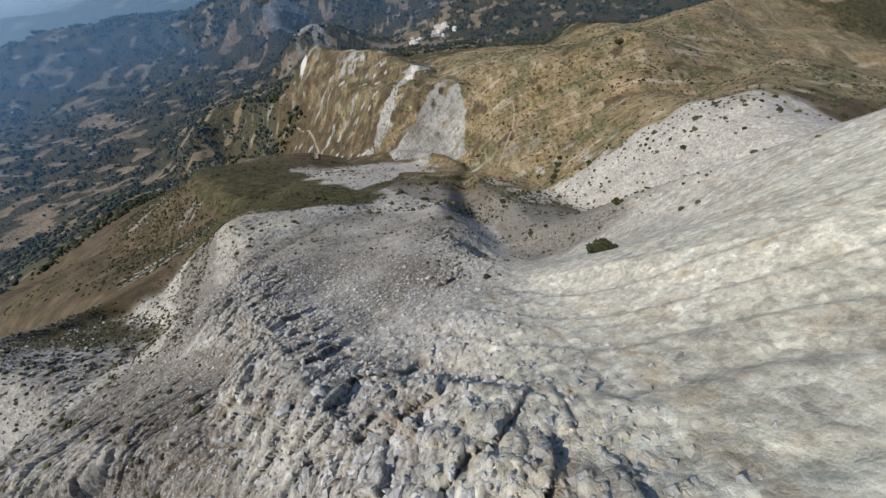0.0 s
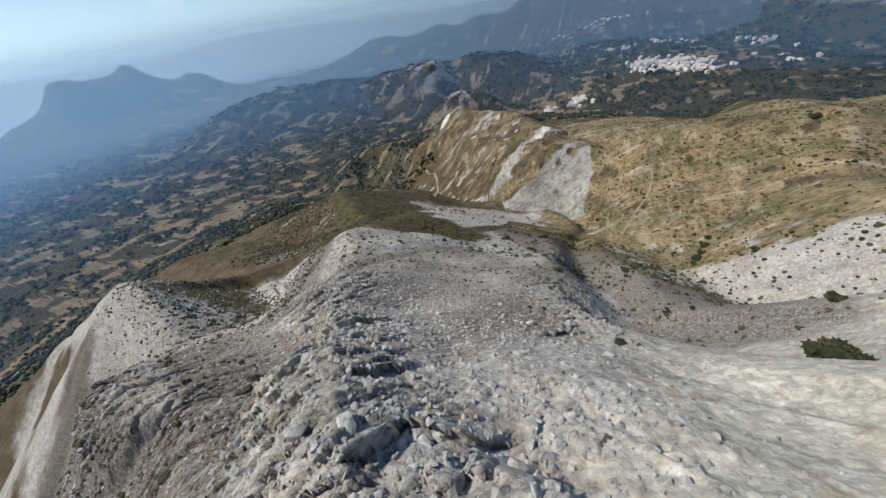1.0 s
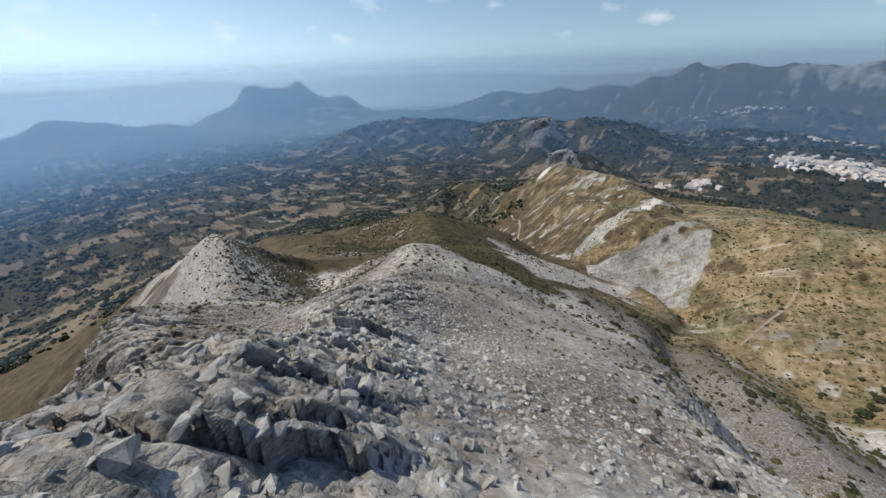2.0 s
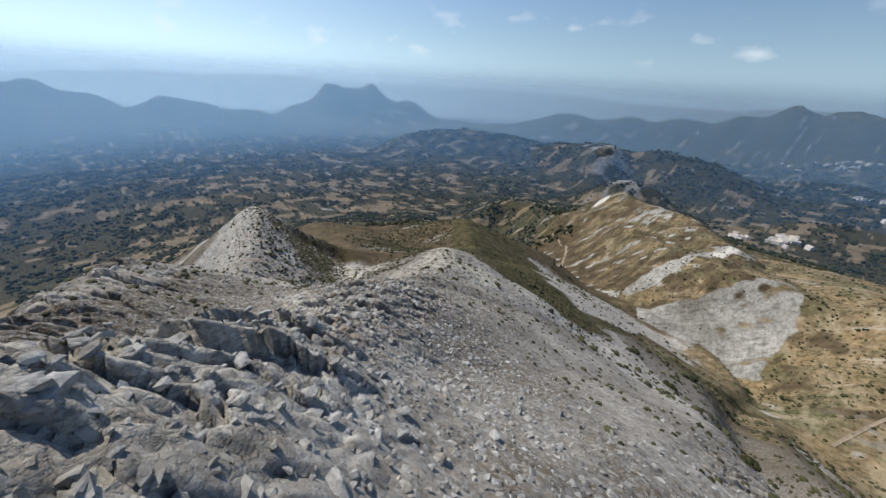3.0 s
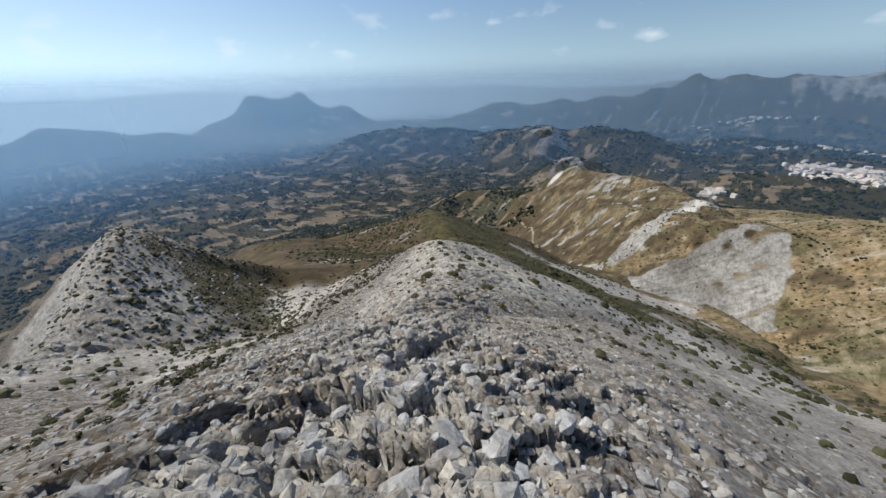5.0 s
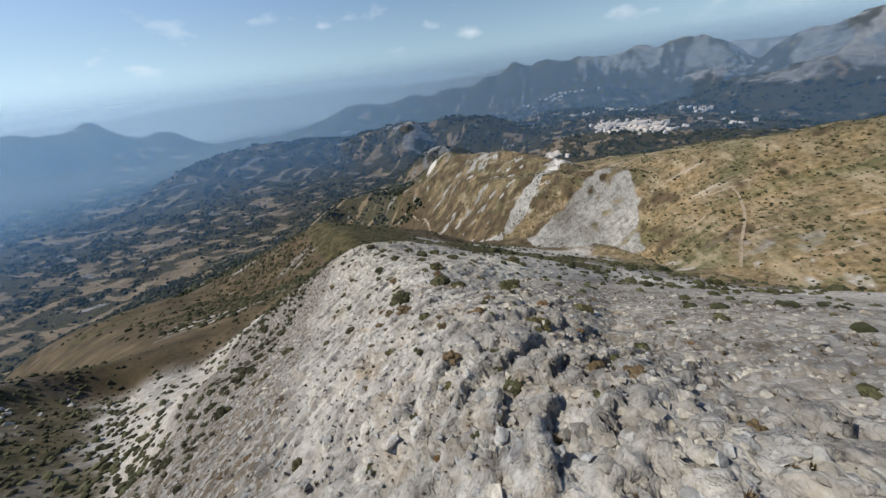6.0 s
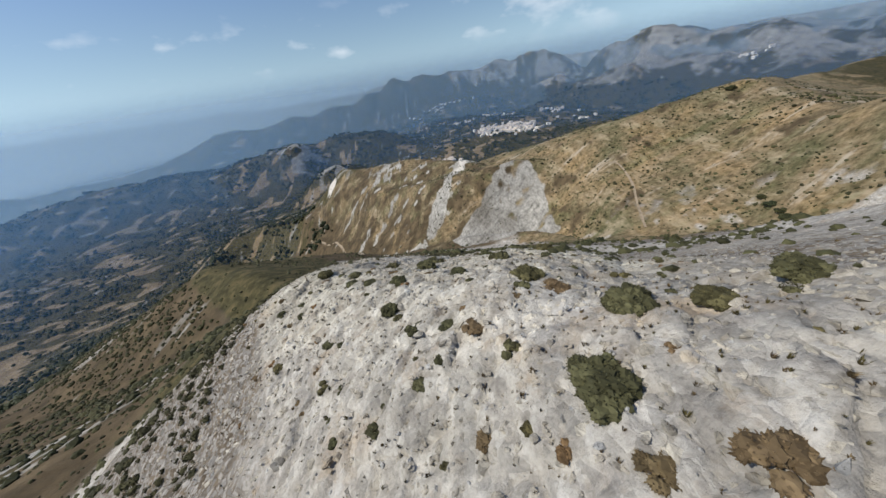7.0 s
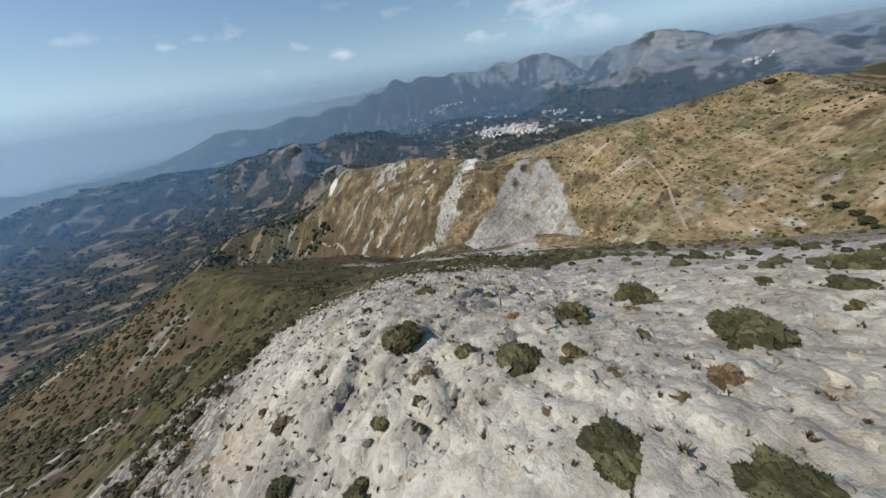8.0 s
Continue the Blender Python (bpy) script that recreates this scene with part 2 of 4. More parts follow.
def ground_height(x, y, fine=True):
    x, y = np.asarray(x, float), np.asarray(y, float)
    near = large_form(x, y)
    near = near + 2.2 * fractal(x, y, 38, 4, 3) * ramp(np.hypot(x + 40, y - 40), 60, 160) + 9 * fractal(x, y, 90, 4, 5) * ramp(np.hypot(x + 40, y - 40), 180, 420)
    z = soft_max(near, distance_form(x, y), 30)
    for cx, cy, nx, ny, drop, half, foot in STEPS:
        u, v = (x - cx) * nx + (y - cy) * ny + 1.2 * fractal(x, y, 5, 3, 19), (y - cy) * nx - (x - cx) * ny
        z = z - drop * ramp(u, -.4, 1.3) * (1 - ramp(u, 1.3, foot)) * np.exp(-(v / half) ** 2)
    if fine:
        d = np.hypot(x + 35, y - 45)
        m = d < 190
        xm, ym = x[m], y[m]
        fade = 1 - ramp(d[m], 110, 190)
        rough = roughness_of_rock(xm, ym)
        wx, wy = xm + 2.2 * fractal(xm, ym, 5, 4, 11), ym + 2.2 * fractal(xm, ym, 5, 4, 13)
        bed = (ym * .8 + xm * .25 + 4 * fractal(xm, ym, 16, 3, 18)) / 3.6
        bed = bed - np.floor(bed)
        z[m] += fade * .42 * (bed - ramp(bed, .84, 1)) * ramp(xm + .5 * np.clip(24 - ym, 0, 30), 2, 12)
        flank = ramp(inside(xm, ym, [(-170, -30), (-40, -30), (-50, 2), (-120, 27), (-170, 36)]), -2, 6)
        furrow = fractal(.95 * xm + .3 * ym + 1.5 * fractal(xm, ym, 9, 3, 37), .22 * ym, 6, 5, 35, .62)
        z[m] += fade * flank * (1.5 * furrow - .8 * np.abs(fractal(xm, .5 * ym, 3.2, 4, 36, .6)))
        # slabs lie in ledges along the strike, each rising gently to a broken edge that faces down-ridge
        u, v = .74 * wx + .67 * wy, .67 * wx - .74 * wy
        own, joint = blocks(u * .5, v, 2.5, 21)
        own2, joint2 = blocks(u * .78 + .2 * v, v * 1.05, 1.2, 25, .4, .3)
        own3, joint3 = blocks(u * .9 + .3 * v, v * 1.1, .6, 27, .3, .3)
        fell = ramp(fractal(xm, ym, 6, 3, 29), -.25, .3)
        broad = rough * ramp(rough, .38, .8)
        z[m] += fade * (broad * (.74 * own - .5 * (1 - joint)) * (1 - .5 * ramp(ym - xm, 78, 96)) + rough * ((.5 * own2 - .72 * (1 - joint2)) * (.5 + .6 * fell) + (.22 * own3 - .4 * (1 - joint3)) * (1.2 - .6 * fell)) + .42 * fractal(xm, ym, 9, 4, 15) + .13 * fractal(xm, ym, 1.3, 3, 17))
    return z


SCRUB_LINE = [(-69, 142), (-45, 141), (-20, 190), (0, 178), (20, 190)]


def fields_of(x, y):
    """Dry clearings between the valley's woods."""
    return ramp(fractal(x, y, 44, 5, 81, .66) + .34 * fractal(x, y, 420, 2, 82), .07, .36)


def lee_side(x, y):
    """The side spur's shaded flank, brown between its rocks; part of its shade is put into the cover's colour."""
    return ramp(inside(x, y, [(-158, 40), (-112, 35), (-84, 34), (-82, 46), (-96, 62), (-155, 78)]) + 8 * fractal(x, y, 26, 4, 61), 0, 10)


def lower_slope(x, y):
    """The brown grassy slope that begins where the shoulder's bare rock ends."""
    return ramp(inside(x, y, [(-340, 62), (-170, 60), (-119, 64), (-119, 84), (-108, 97), (-98, 114), (-330, 300)]) + 7 * fractal(x, y, 14, 4, 76), -2, 5)


def cover_of(x, y, z):
    """What covers the ground: dry grass, green scrub, pale scree, brown soil (each 0 to 1); the rest is bare limestone."""
    wob = fractal(x, y, 26, 4, 61)
    fine = fractal(x, y, 7, 3, 63)
    d = np.hypot(x + 40, y - 40)
    grass = ramp(y + .12 * x + 46 * wob + 14 * fine, 108, 190) * ramp(x + 40 * wob, -40, 20)
    grass = np.maximum(grass, ramp(away(x, y, [(20, 326), (-5, 372), (-25, 432), (-80, 520), (-170, 620), (-259, 700), (-340, 810)]) * -1 + 60 * wob, -150, -90) * ramp(y, 240, 300))
    green = (1 - ramp(away(x, y, [(-86, 112), (-115, 140), (-160, 185), (-260, 270), (-480, 420)]) + 18 * wob, 30, 75)) * ramp(y - .25 * x + 8 * wob, 112, 128)
    soil = ramp(inside(x, y, [(-350, 80), (-130, 66), (-105, 118), (-330, 260)]) + 10 * wob, -8, 14)
    downhill = .825 * y - .565 * x
    slab = (.8 + .75 * fractal(downhill, (.825 * x + .565 * y) * .12, 7, 3, 69)) * ramp(inside(x, y, [(26, 340), (16, 346), (-54, 292), (-44, 268), (-14, 252), (26, 255), (30, 300)]) + 5 * wob + 3 * fine, -3, 3)
    scar = (1 - ramp(away(x, y, [(-20, 418), (-42, 372), (-66, 326)]) + 12 * wob + 8 * fine, 5, 14))
    scar = np.maximum(scar, 1 - ramp(away(x, y, [(-256, 696), (-259, 668)]) + 14 * wob + 12 * fine, 5, 14))
    scar = np.maximum(scar, 1 - ramp(away(x, y, [(-150, 370), (-110, 325), (-90, 318)]) + 26 * wob + 20 * fine, 2, 12))
    # pale rock ribs run down the green ridge's left side and the slab ridge's face
    along, across = (y - x) * .707, (x + y) * .707
    side = ramp(across, -75, -40) * ramp(4 - across + 6 * wob, -6, 8) * ramp(along, 148, 176) * (1 - ramp(along, 380, 460))
    streak = ramp(fractal(along, across * .1, 7, 3, 67), .12, .3) * side * .62
    streak = np.maximum(streak, .4 * ramp(fractal(y * 1.0 - .1 * x + 14 * fine, x * .2, 11, 4, 70), .06, .3) * ramp(x, 34, 50) * ramp(y, 170, 195) * (1 - ramp(y, 260, 300)))
    streak = np.maximum(streak, .72 * ramp(fractal(.825 * y - .565 * x, (.825 * x + .565 * y) * .13, 9, 4, 68), .06, .3) * ramp(y, 300, 360) * ramp(20 - x, 0, 30))
    green = np.maximum(green * (1 - .9 * side), .9 * ramp(across, -2, 8) * (1 - ramp(across, 22, 34)) * ramp(along, 138, 156) * (1 - ramp(along, 300, 400)))
    green = np.maximum(green, .58 * side)
    brow = ramp(along + 5 * wob, 132, 150) * (1 - ramp(along, 330, 420)) * ramp(across, -90, -60) * ramp(26 - across, 0, 10)
    soil = np.maximum(soil, brow)
    lee = lee_side(x, y)
    # scrub and brown soil, laid on thicker to darken the flank as shade does
    green = np.maximum(green, .47 * lee)
    soil = np.maximum(soil, .56 * lee)
    grass = np.maximum(grass, .52 * ramp(inside(x, y, [(-330, 84), (-150, 80), (-140, 108), (-320, 190)]) + 16 * wob, 0, 24))
    soil = np.maximum(soil, .3 * (1 - ramp(away(x, y, [(-10, -8), (-26, 2), (-42, 12), (-62, 20)]) + 8 * wob, 7, 18)))
    foot = ramp(inside(x, y, [(2, 104), (22, 84), (44, 112), (34, 205), (-30, 205), (-38, 150)]) + 7 * wob, -4, 8)
    soil, grass = np.maximum(soil, .9 * foot), np.maximum(grass, .36 * foot)
    gully = 1 - ramp(away(x, y, SCRUB_LINE) + 6 * wob, 3, 11)
    green = np.maximum(green, .62 * gully)
    bowl = ramp(22 - away(x, y, [(18, 112), (30, 84), (46, 108)]) + 10 * wob, 0, 16)
    soil = np.maximum(soil, np.maximum(.8 * gully, np.maximum(.4 * bowl, .62 * ramp(inside(x, y, [(16, 38), (44, 46), (80, 84), (66, 116), (18, 112)]) + 8 * wob, -4, 10))))
    grass = np.maximum(grass, .34 * bowl)
    scree = np.clip(np.maximum(slab, scar) + .95 * streak, 0, 1)
    on_crest = 1 - .9 * np.exp(-(away(x, y, [(8, 0), (-5, 8.5), (-13, 13), (-18.5, 18), (-29.5, 29.5), (-37, 34)]) / 7) ** 2)
    far = ramp(d, 420, 800)
    valley = ramp(-z, 250, 330)
    brown = ramp(away(x, y, [(-15, 400), (-60, 470), (-170, 610), (-259, 690), (-340, 800)]) * -1 + 40 * wob, -200, -130) * ramp(10 - x + 20 * wob, -8, 12) * ramp(y, 230, 290)
    flank = .55 * (1 - ramp(away(x, y, [(-12, 32), (-28, 48), (-40, 66), (-30, 90), (-5, 70)]), 8, 34)) + .3 * (1 - ramp(away(x, y, [(-40, 8), (-70, 26), (-100, 46), (-140, 52)]), 6, 30)) + .2 * ramp(inside(x, y, [(-110, 28), (-84, 28), (-66, 46), (-76, 54), (-110, 44)]) + 5 * wob, -2, 8)
    soil = np.maximum(np.maximum(soil, .72 * brown), np.maximum(flank, np.maximum(.72 * ramp(d, 150, 250), .9 * ramp(d, 165, 230) * ramp(x, -30, 0))))
    grass = grass * (1 - .42 * brown) * np.clip(.86 + .9 * fractal(x, y, 9, 3, 64), 0, 1)
    green = green * (1 - .3 * lower_slope(x, y) * (1 - far))
    grass, green, soil, scree = grass * (1 - valley), green * (1 - .7 * valley), np.maximum(soil, far), scree * (1 - .3 * far)
    fields = fields_of(x, y) * (1 - .3 * ramp(d, 1500, 2600))
    grass = np.maximum(grass, far * valley * fields)
    green = np.maximum(green, far * (1 - .85 * fields))
    bare = ramp(fractal(x * .9 + y * .4, y * .35, 30, 4, 91, .65), .02, .36) * far * (1 - valley) * (1 - ramp(d, 2300, 3200) * ramp(900 - x, 0, 500))
    tor = np.maximum(ramp(260 - np.hypot(x + 690, y - 1670), 0, 200), ramp(200 - np.hypot(x + 390, y - 1270), 0, 180))
    rocky = np.clip(.75 + 1.1 * fractal(x, y, 120, 5, 93, .7), 0, 1) * ramp(d, 1500, 2300) * ramp(x, 0, 500) * ramp(z, -360, -200)
    scree = np.maximum(scree, np.maximum(.6 * bare, np.maximum(.72 * rocky, .85 * tor * ramp(fractal(x, y, 60, 4, 94), -.3, .15))))
    scree = np.maximum(scree, .24 * far * valley * fields)
    talus = 1 - ramp(away(x, y, [(-36, 19), (-52, 20), (-66, 23), (-82, 32)]) + 6 * wob, 4, 12)
    talus = np.maximum(talus, .9 * (1 - ramp(away(x, y, [(-16, 0), (-34, -3), (-60, -4), (-84, 2)]) + 6 * wob, 6, 20)))
    right_flank = ramp(inside(x, y, [(0, 16), (14, 70), (10, 96), (-34, 106), (-50, 84), (-46, 60), (-26, 34)]) + 6 * wob, -4, 8)
    soil = np.maximum(soil, np.maximum(np.maximum(.75 * talus, .55 * right_flank), .4 * ramp(inside(x, y, [(-40, 40), (-30, 70), (-52, 108), (-96, 104), (-92, 70), (-62, 48)]) + 6 * wob, -4, 8)))
    soil, grass = soil * on_crest, grass * on_crest
    side_of_dome = 1 - ramp(away(x, y, [(-58, 36), (-68, 46), (-79, 56), (-88, 70), (-95, 84)]) + 8 * wob, 7, 16)
    lower = lower_slope(x, y)
    sunny = ramp(inside(x, y, [(-330, -60), (-100, -60), (-108, 18), (-162, 33), (-330, 20)]), -2, 10)
    soil = np.maximum(soil, sunny * (.5 + .35 * fractal(.95 * x + .3 * y, .25 * y, 14, 4, 35)))
    green = np.maximum(green, lower * (.3 + .5 * fractal(along, across * .2, 12, 3, 78)))
    return grass * (1 - .5 * lower), green, scree, np.maximum(np.maximum(soil, .68 * side_of_dome), .9 * lower)


def pale_of(x, y):
    """How pale the limestone is: bleached white on the bowl's smooth slabs and the dome's top, and lightened along the
    crest's lit side.
    """
    w = ramp(x + .2 * np.clip(24 - y, 0, 30) - .12 * y + 6 * fractal(x, y, 18, 3, 65), 5, 13) * .66 * ramp(100 - y, 0, 62) * (1 - .75 * ramp(y - .3 * x, 2, 30))
    w = np.maximum(w, .55 * ramp(25 - away(x, y, [(-42, 68), (-50, 77), (-60, 82), (-73, 84), (-77, 97)]) + 12 * fractal(x, y, 12, 3, 66), 8, 32))
    w = w * np.clip(.92 + .5 * fractal(x, y, 7, 3, 60), .5, 1)
    for line, wide in (([(-256, 700), (-258, 682), (-262, 655)], 11), ([(-22, 414), (-42, 372), (-62, 332)], 4), ([(-150, 368), (-110, 326), (-90, 318)], 6)):
        w = np.maximum(w, .8 * ramp(fractal(x, y, 26, 3, 74), -.3, .12) * (1 - ramp(away(x, y, line) + 11 * fractal(x, y, 14, 3, 62), .5 * wide, 1.3 * wide)))
    # sunlight on the crest's left cliffs is put into the colour here
    return np.maximum(w, .25 * np.exp(-((away(x, y, [(2, -4), (-16, 7), (-24, 19), (-38, 28)])) / 5.5) ** 2))


def spread(low, inner_low, inner_high, high, step, fine, out_low, out_high, grow_low, grow_high):
    """Places of the grid lines: closest along the ridge, wider and wider towards the horizon."""
    mid = list(np.concatenate([np.arange(low, inner_low, step), np.arange(inner_low, inner_high, fine), np.arange(inner_high, high, step)]))
    lo, s = [low], step
    while lo[-1] > out_low:
        s *= grow_low
        lo.append(lo[-1] - s)
    hi, s = [mid[-1]], step
    while hi[-1] < out_high:
        s *= grow_high
        hi.append(hi[-1] + s)
    return np.array(lo[:0:-1] + mid + hi[1:])


def sheet(name, xs, ys):
    gx, gy = np.meshgrid(xs, ys)
    x, y = gx.ravel(), gy.ravel()
    z = ground_height(x, y)
    me = bpy.data.meshes.new(name)
    nx, ny = len(xs), len(ys)
    me.vertices.add(nx * ny)
    me.vertices.foreach_set("co", np.stack([x, y, z], 1).astype(np.float32).ravel())
    i = (np.arange(ny - 1)[:, None] * nx + np.arange(nx - 1)[None]).ravel()
    quads = np.stack([i, i + 1, i + 1 + nx, i + nx], 1)
    me.loops.add(quads.size)
    me.loops.foreach_set("vertex_index", quads.ravel().astype(np.int32))
    me.polygons.add(len(quads))
    me.polygons.foreach_set("loop_start", (np.arange(len(quads)) * 4).astype(np.int32))
    grass, green, scree, soil = cover_of(x, y, z)
    at = me.color_attributes.new("cover", "FLOAT_COLOR", "POINT")
    at.data.foreach_set("color", np.stack([grass, green, scree, soil], 1).astype(np.float32).ravel())
    pale = me.attributes.new("pale", "FLOAT", "POINT")
    pale.data.foreach_set("value", pale_of(x, y).astype(np.float32))
    rugged = me.attributes.new("rugged", "FLOAT", "POINT")
    rugged.data.foreach_set("value", ramp(np.hypot(x + 40, y - 40), 350, 1200).astype(np.float32))
    stony = me.attributes.new("stony", "FLOAT", "POINT")
    stony.data.foreach_set("value", ((1 - ramp(np.hypot(x + 45, y - 45) + 25 * fractal(x, y, 24, 3, 73), 95, 150)) * (1 - lower_slope(x, y)) * (1 - .7 * lee_side(x, y))).astype(np.float32))
    blocky = me.attributes.new("blocky", "FLOAT", "POINT")
    blocky.data.foreach_set("value", ramp(roughness_of_rock(x, y), .35, .9).astype(np.float32))
    me.update(calc_edges=True)
    me.validate()
    return new(name, me)


# ---- materials ----
def nodes_of(name):
    m = bpy.data.materials.new(name)
    m.use_nodes = True
    n, l = m.node_tree.nodes, m.node_tree.links
    n.clear()
    out, sh = n.new("ShaderNodeOutputMaterial"), n.new("ShaderNodeBsdfPrincipled")
    l.new(sh.outputs[0], out.inputs[0])
    return m, n, l, sh


def noise_node(n, l, scale, detail=5, rough=.6, vector=None, stretch=None):
    t = n.new("ShaderNodeTexNoise")
    t.inputs["Scale"].default_value, t.inputs["Detail"].default_value, t.inputs["Roughness"].default_value = scale, detail, rough
    co = n.new("ShaderNodeNewGeometry")
    src = co.outputs["Position"]
    if stretch:
        mp = n.new("ShaderNodeMapping")
        mp.inputs["Scale"].default_value = stretch
        mp.inputs["Rotation"].default_value = (0.5, 0.35, 0.6)
        l.new(src, mp.inputs["Vector"])
        src = mp.outputs[0]
    l.new(src, t.inputs["Vector"])
    return t


def crack_node(n, l, scale):
    """Joints of broken rock: the borders of warped cells."""
    t, geo, warp, add = n.new("ShaderNodeTexVoronoi"), n.new("ShaderNodeNewGeometry"), noise_node(n, l, scale * 1.7, 4), n.new("ShaderNodeVectorMath")
    t.feature = "DISTANCE_TO_EDGE"
    t.inputs["Scale"].default_value = scale
    add.operation = "MULTIPLY_ADD"
    add.inputs[1].default_value = (.5 / scale,) * 3
    l.new(warp.outputs["Color"], add.inputs[0])
    l.new(geo.outputs["Position"], add.inputs[2])
    mp = n.new("ShaderNodeMapping")
    mp.inputs["Scale"].default_value, mp.inputs["Rotation"].default_value = (1, .72, 1.25), (.4, .3, .6)
    l.new(add.outputs[0], mp.inputs["Vector"])
    l.new(mp.outputs[0], t.inputs["Vector"])
    return t


def ramp_node(n, l, source, stops):
    r = n.new("ShaderNodeValToRGB")
    e = r.color_ramp.elements
    while len(e) < len(stops):
        e.new(.5)
    for k, (p, c) in zip(e, stops):
        k.position, k.color = p, (*c, 1) if len(c) == 3 else c
    l.new(source, r.inputs[0])
    return r


def mix_node(n, l, fac, a, b, mode="MIX"):
    x = n.new("ShaderNodeMixRGB")
    x.blend_type = mode
    for s, v in ((x.inputs["Fac"], fac), (x.inputs["Color1"], a), (x.inputs["Color2"], b)):
        if isinstance(v, (int, float)):
            s.default_value = v
        elif isinstance(v, tuple):
            s.default_value = (*v, 1)
        else:
            l.new(v, s)
    return x.outputs[0]


def grey(v):
    return (v, v, v)


def rubble(n, l, scale):
    """Bedded broken stones: each one's own tone, the joint round it, and its height."""
    edge = crack_node(n, l, scale)
    cell = n.new("ShaderNodeTexVoronoi")
    cell.inputs["Scale"].default_value = scale
    l.new(edge.inputs["Vector"].links[0].from_socket, cell.inputs["Vector"])
    own, high = n.new("ShaderNodeSeparateColor"), n.new("ShaderNodeMath")
    l.new(cell.outputs["Color"], own.inputs[0])
    high.operation = "MULTIPLY_ADD"
    high.inputs[1].default_value = .55
    l.new(own.outputs[0], high.inputs[0])
    l.new(ramp_node(n, l, edge.outputs["Distance"], [(0, grey(0)), (.1, grey(.45)), (.3, grey(.6))]).outputs[0], high.inputs[2])
    return own.outputs[1], edge.outputs["Distance"], high.outputs[0]


def limestone(n, l, cracked=None):
    """Colour and relief of weathered pale limestone, at several sizes."""
    broad = ramp_node(n, l, noise_node(n, l, .09, 6).outputs["Fac"], [(.3, (.305, .306, .296)), (.5, (.39, .391, .378)), (.7, (.462, .463, .45))])
    patch = ramp_node(n, l, noise_node(n, l, .8, 7, .7).outputs["Fac"], [(.32, (.62, .6, .6)), (.5, (.95, .94, .93)), (.68, (1.15, 1.15, 1.16))])
    col = mix_node(n, l, 1.0, broad.outputs[0], patch.outputs[0], "MULTIPLY")
    streaky = ramp_node(n, l, noise_node(n, l, 1.1, 6, .65, stretch=(1, .35, 3.5)).outputs["Fac"], [(.36, grey(.84)), (.5, grey(1.0)), (.8, grey(1.06))])
    col = mix_node(n, l, .8, col, streaky.outputs[0], "MULTIPLY")
    rust = ramp_node(n, l, noise_node(n, l, .33, 6, .7).outputs["Fac"], [(.54, grey(0)), (.68, grey(.62))])
    col = mix_node(n, l, rust.outputs[0], col, (.3, .235, .165))
    for size, deep, light in ((.42, .86, .08), (1.2, .72, .2), (2.9, .78, .24)):
        own, edge, _ = rubble(n, l, size)
        crack = ramp_node(n, l, edge, [(.0, grey(deep)), (.05, grey(.92)), (.11, grey(1.0))])
        here = ramp_node(n, l, noise_node(n, l, size * .45, 4, .6).outputs["Fac"], [(.42, grey(.1)), (.62, grey(.95))])
        share = mix_node(n, l, 1.0, here.outputs[0], cracked, "MULTIPLY") if cracked else here.outputs[0]
        col = mix_node(n, l, share, col, crack.outputs[0], "MULTIPLY")
        tone = ramp_node(n, l, own, [(.0, grey(1 - light)), (.5, (1, .985, .96)), (1, grey(1 + light * .7))])
        col = mix_node(n, l, .9, col, tone.outputs[0], "MULTIPLY")
    grain = ramp_node(n, l, noise_node(n, l, 7, 5, .7).outputs["Fac"], [(.3, grey(.7)), (.5, grey(1.0)), (.72, grey(1.14))])
    col = mix_node(n, l, .9, col, grain.outputs[0], "MULTIPLY")
    return col


def relief(n, l, sh, fine=.5, coarse=.9, stones=0, cracked=None):
    b1, b2 = n.new("ShaderNodeBump"), n.new("ShaderNodeBump")
    b1.inputs["Strength"].default_value, b1.inputs["Distance"].default_value = coarse, .5
    b2.inputs["Strength"].default_value, b2.inputs["Distance"].default_value = fine, .12
    l.new(noise_node(n, l, 1.4, 8, .72, stretch=(1, .6, 2.2)).outputs["Fac"], b1.inputs["Height"])
    l.new(noise_node(n, l, 7, 6, .7).outputs["Fac"], b2.inputs["Height"])
    last = b1.outputs[0]
    if stones:
        for size, rise in ((1.2, .2), (2.9, .15), (6.5, .06)):
            b = n.new("ShaderNodeBump")
            b.inputs["Distance"].default_value = rise
            much = ramp_node(n, l, noise_node(n, l, size * .4, 4, .6).outputs["Fac"], [(.38, grey(.25 * stones)), (.62, grey(1.3 * stones))]).outputs[0]
            l.new(mix_node(n, l, 1.0 if size < 2 else .7, much, cracked, "MULTIPLY"), b.inputs["Strength"])
            l.new(rubble(n, l, size)[2], b.inputs["Height"])
            l.new(last, b.inputs["Normal"])
            last = b.outputs[0]
        # crags and gullies of the far hills
        far, b = n.new("ShaderNodeAttribute"), n.new("ShaderNodeBump")
        far.attribute_name = "rugged"
        b.inputs["Distance"].default_value = 42
        l.new(far.outputs["Fac"], b.inputs["Strength"])
        l.new(noise_node(n, l, .011, 9, .68).outputs["Fac"], b.inputs["Height"])
        l.new(last, b.inputs["Normal"])
        last = b.outputs[0]
    l.new(last, b2.inputs["Normal"])
    l.new(b2.outputs[0], sh.inputs["Normal"])


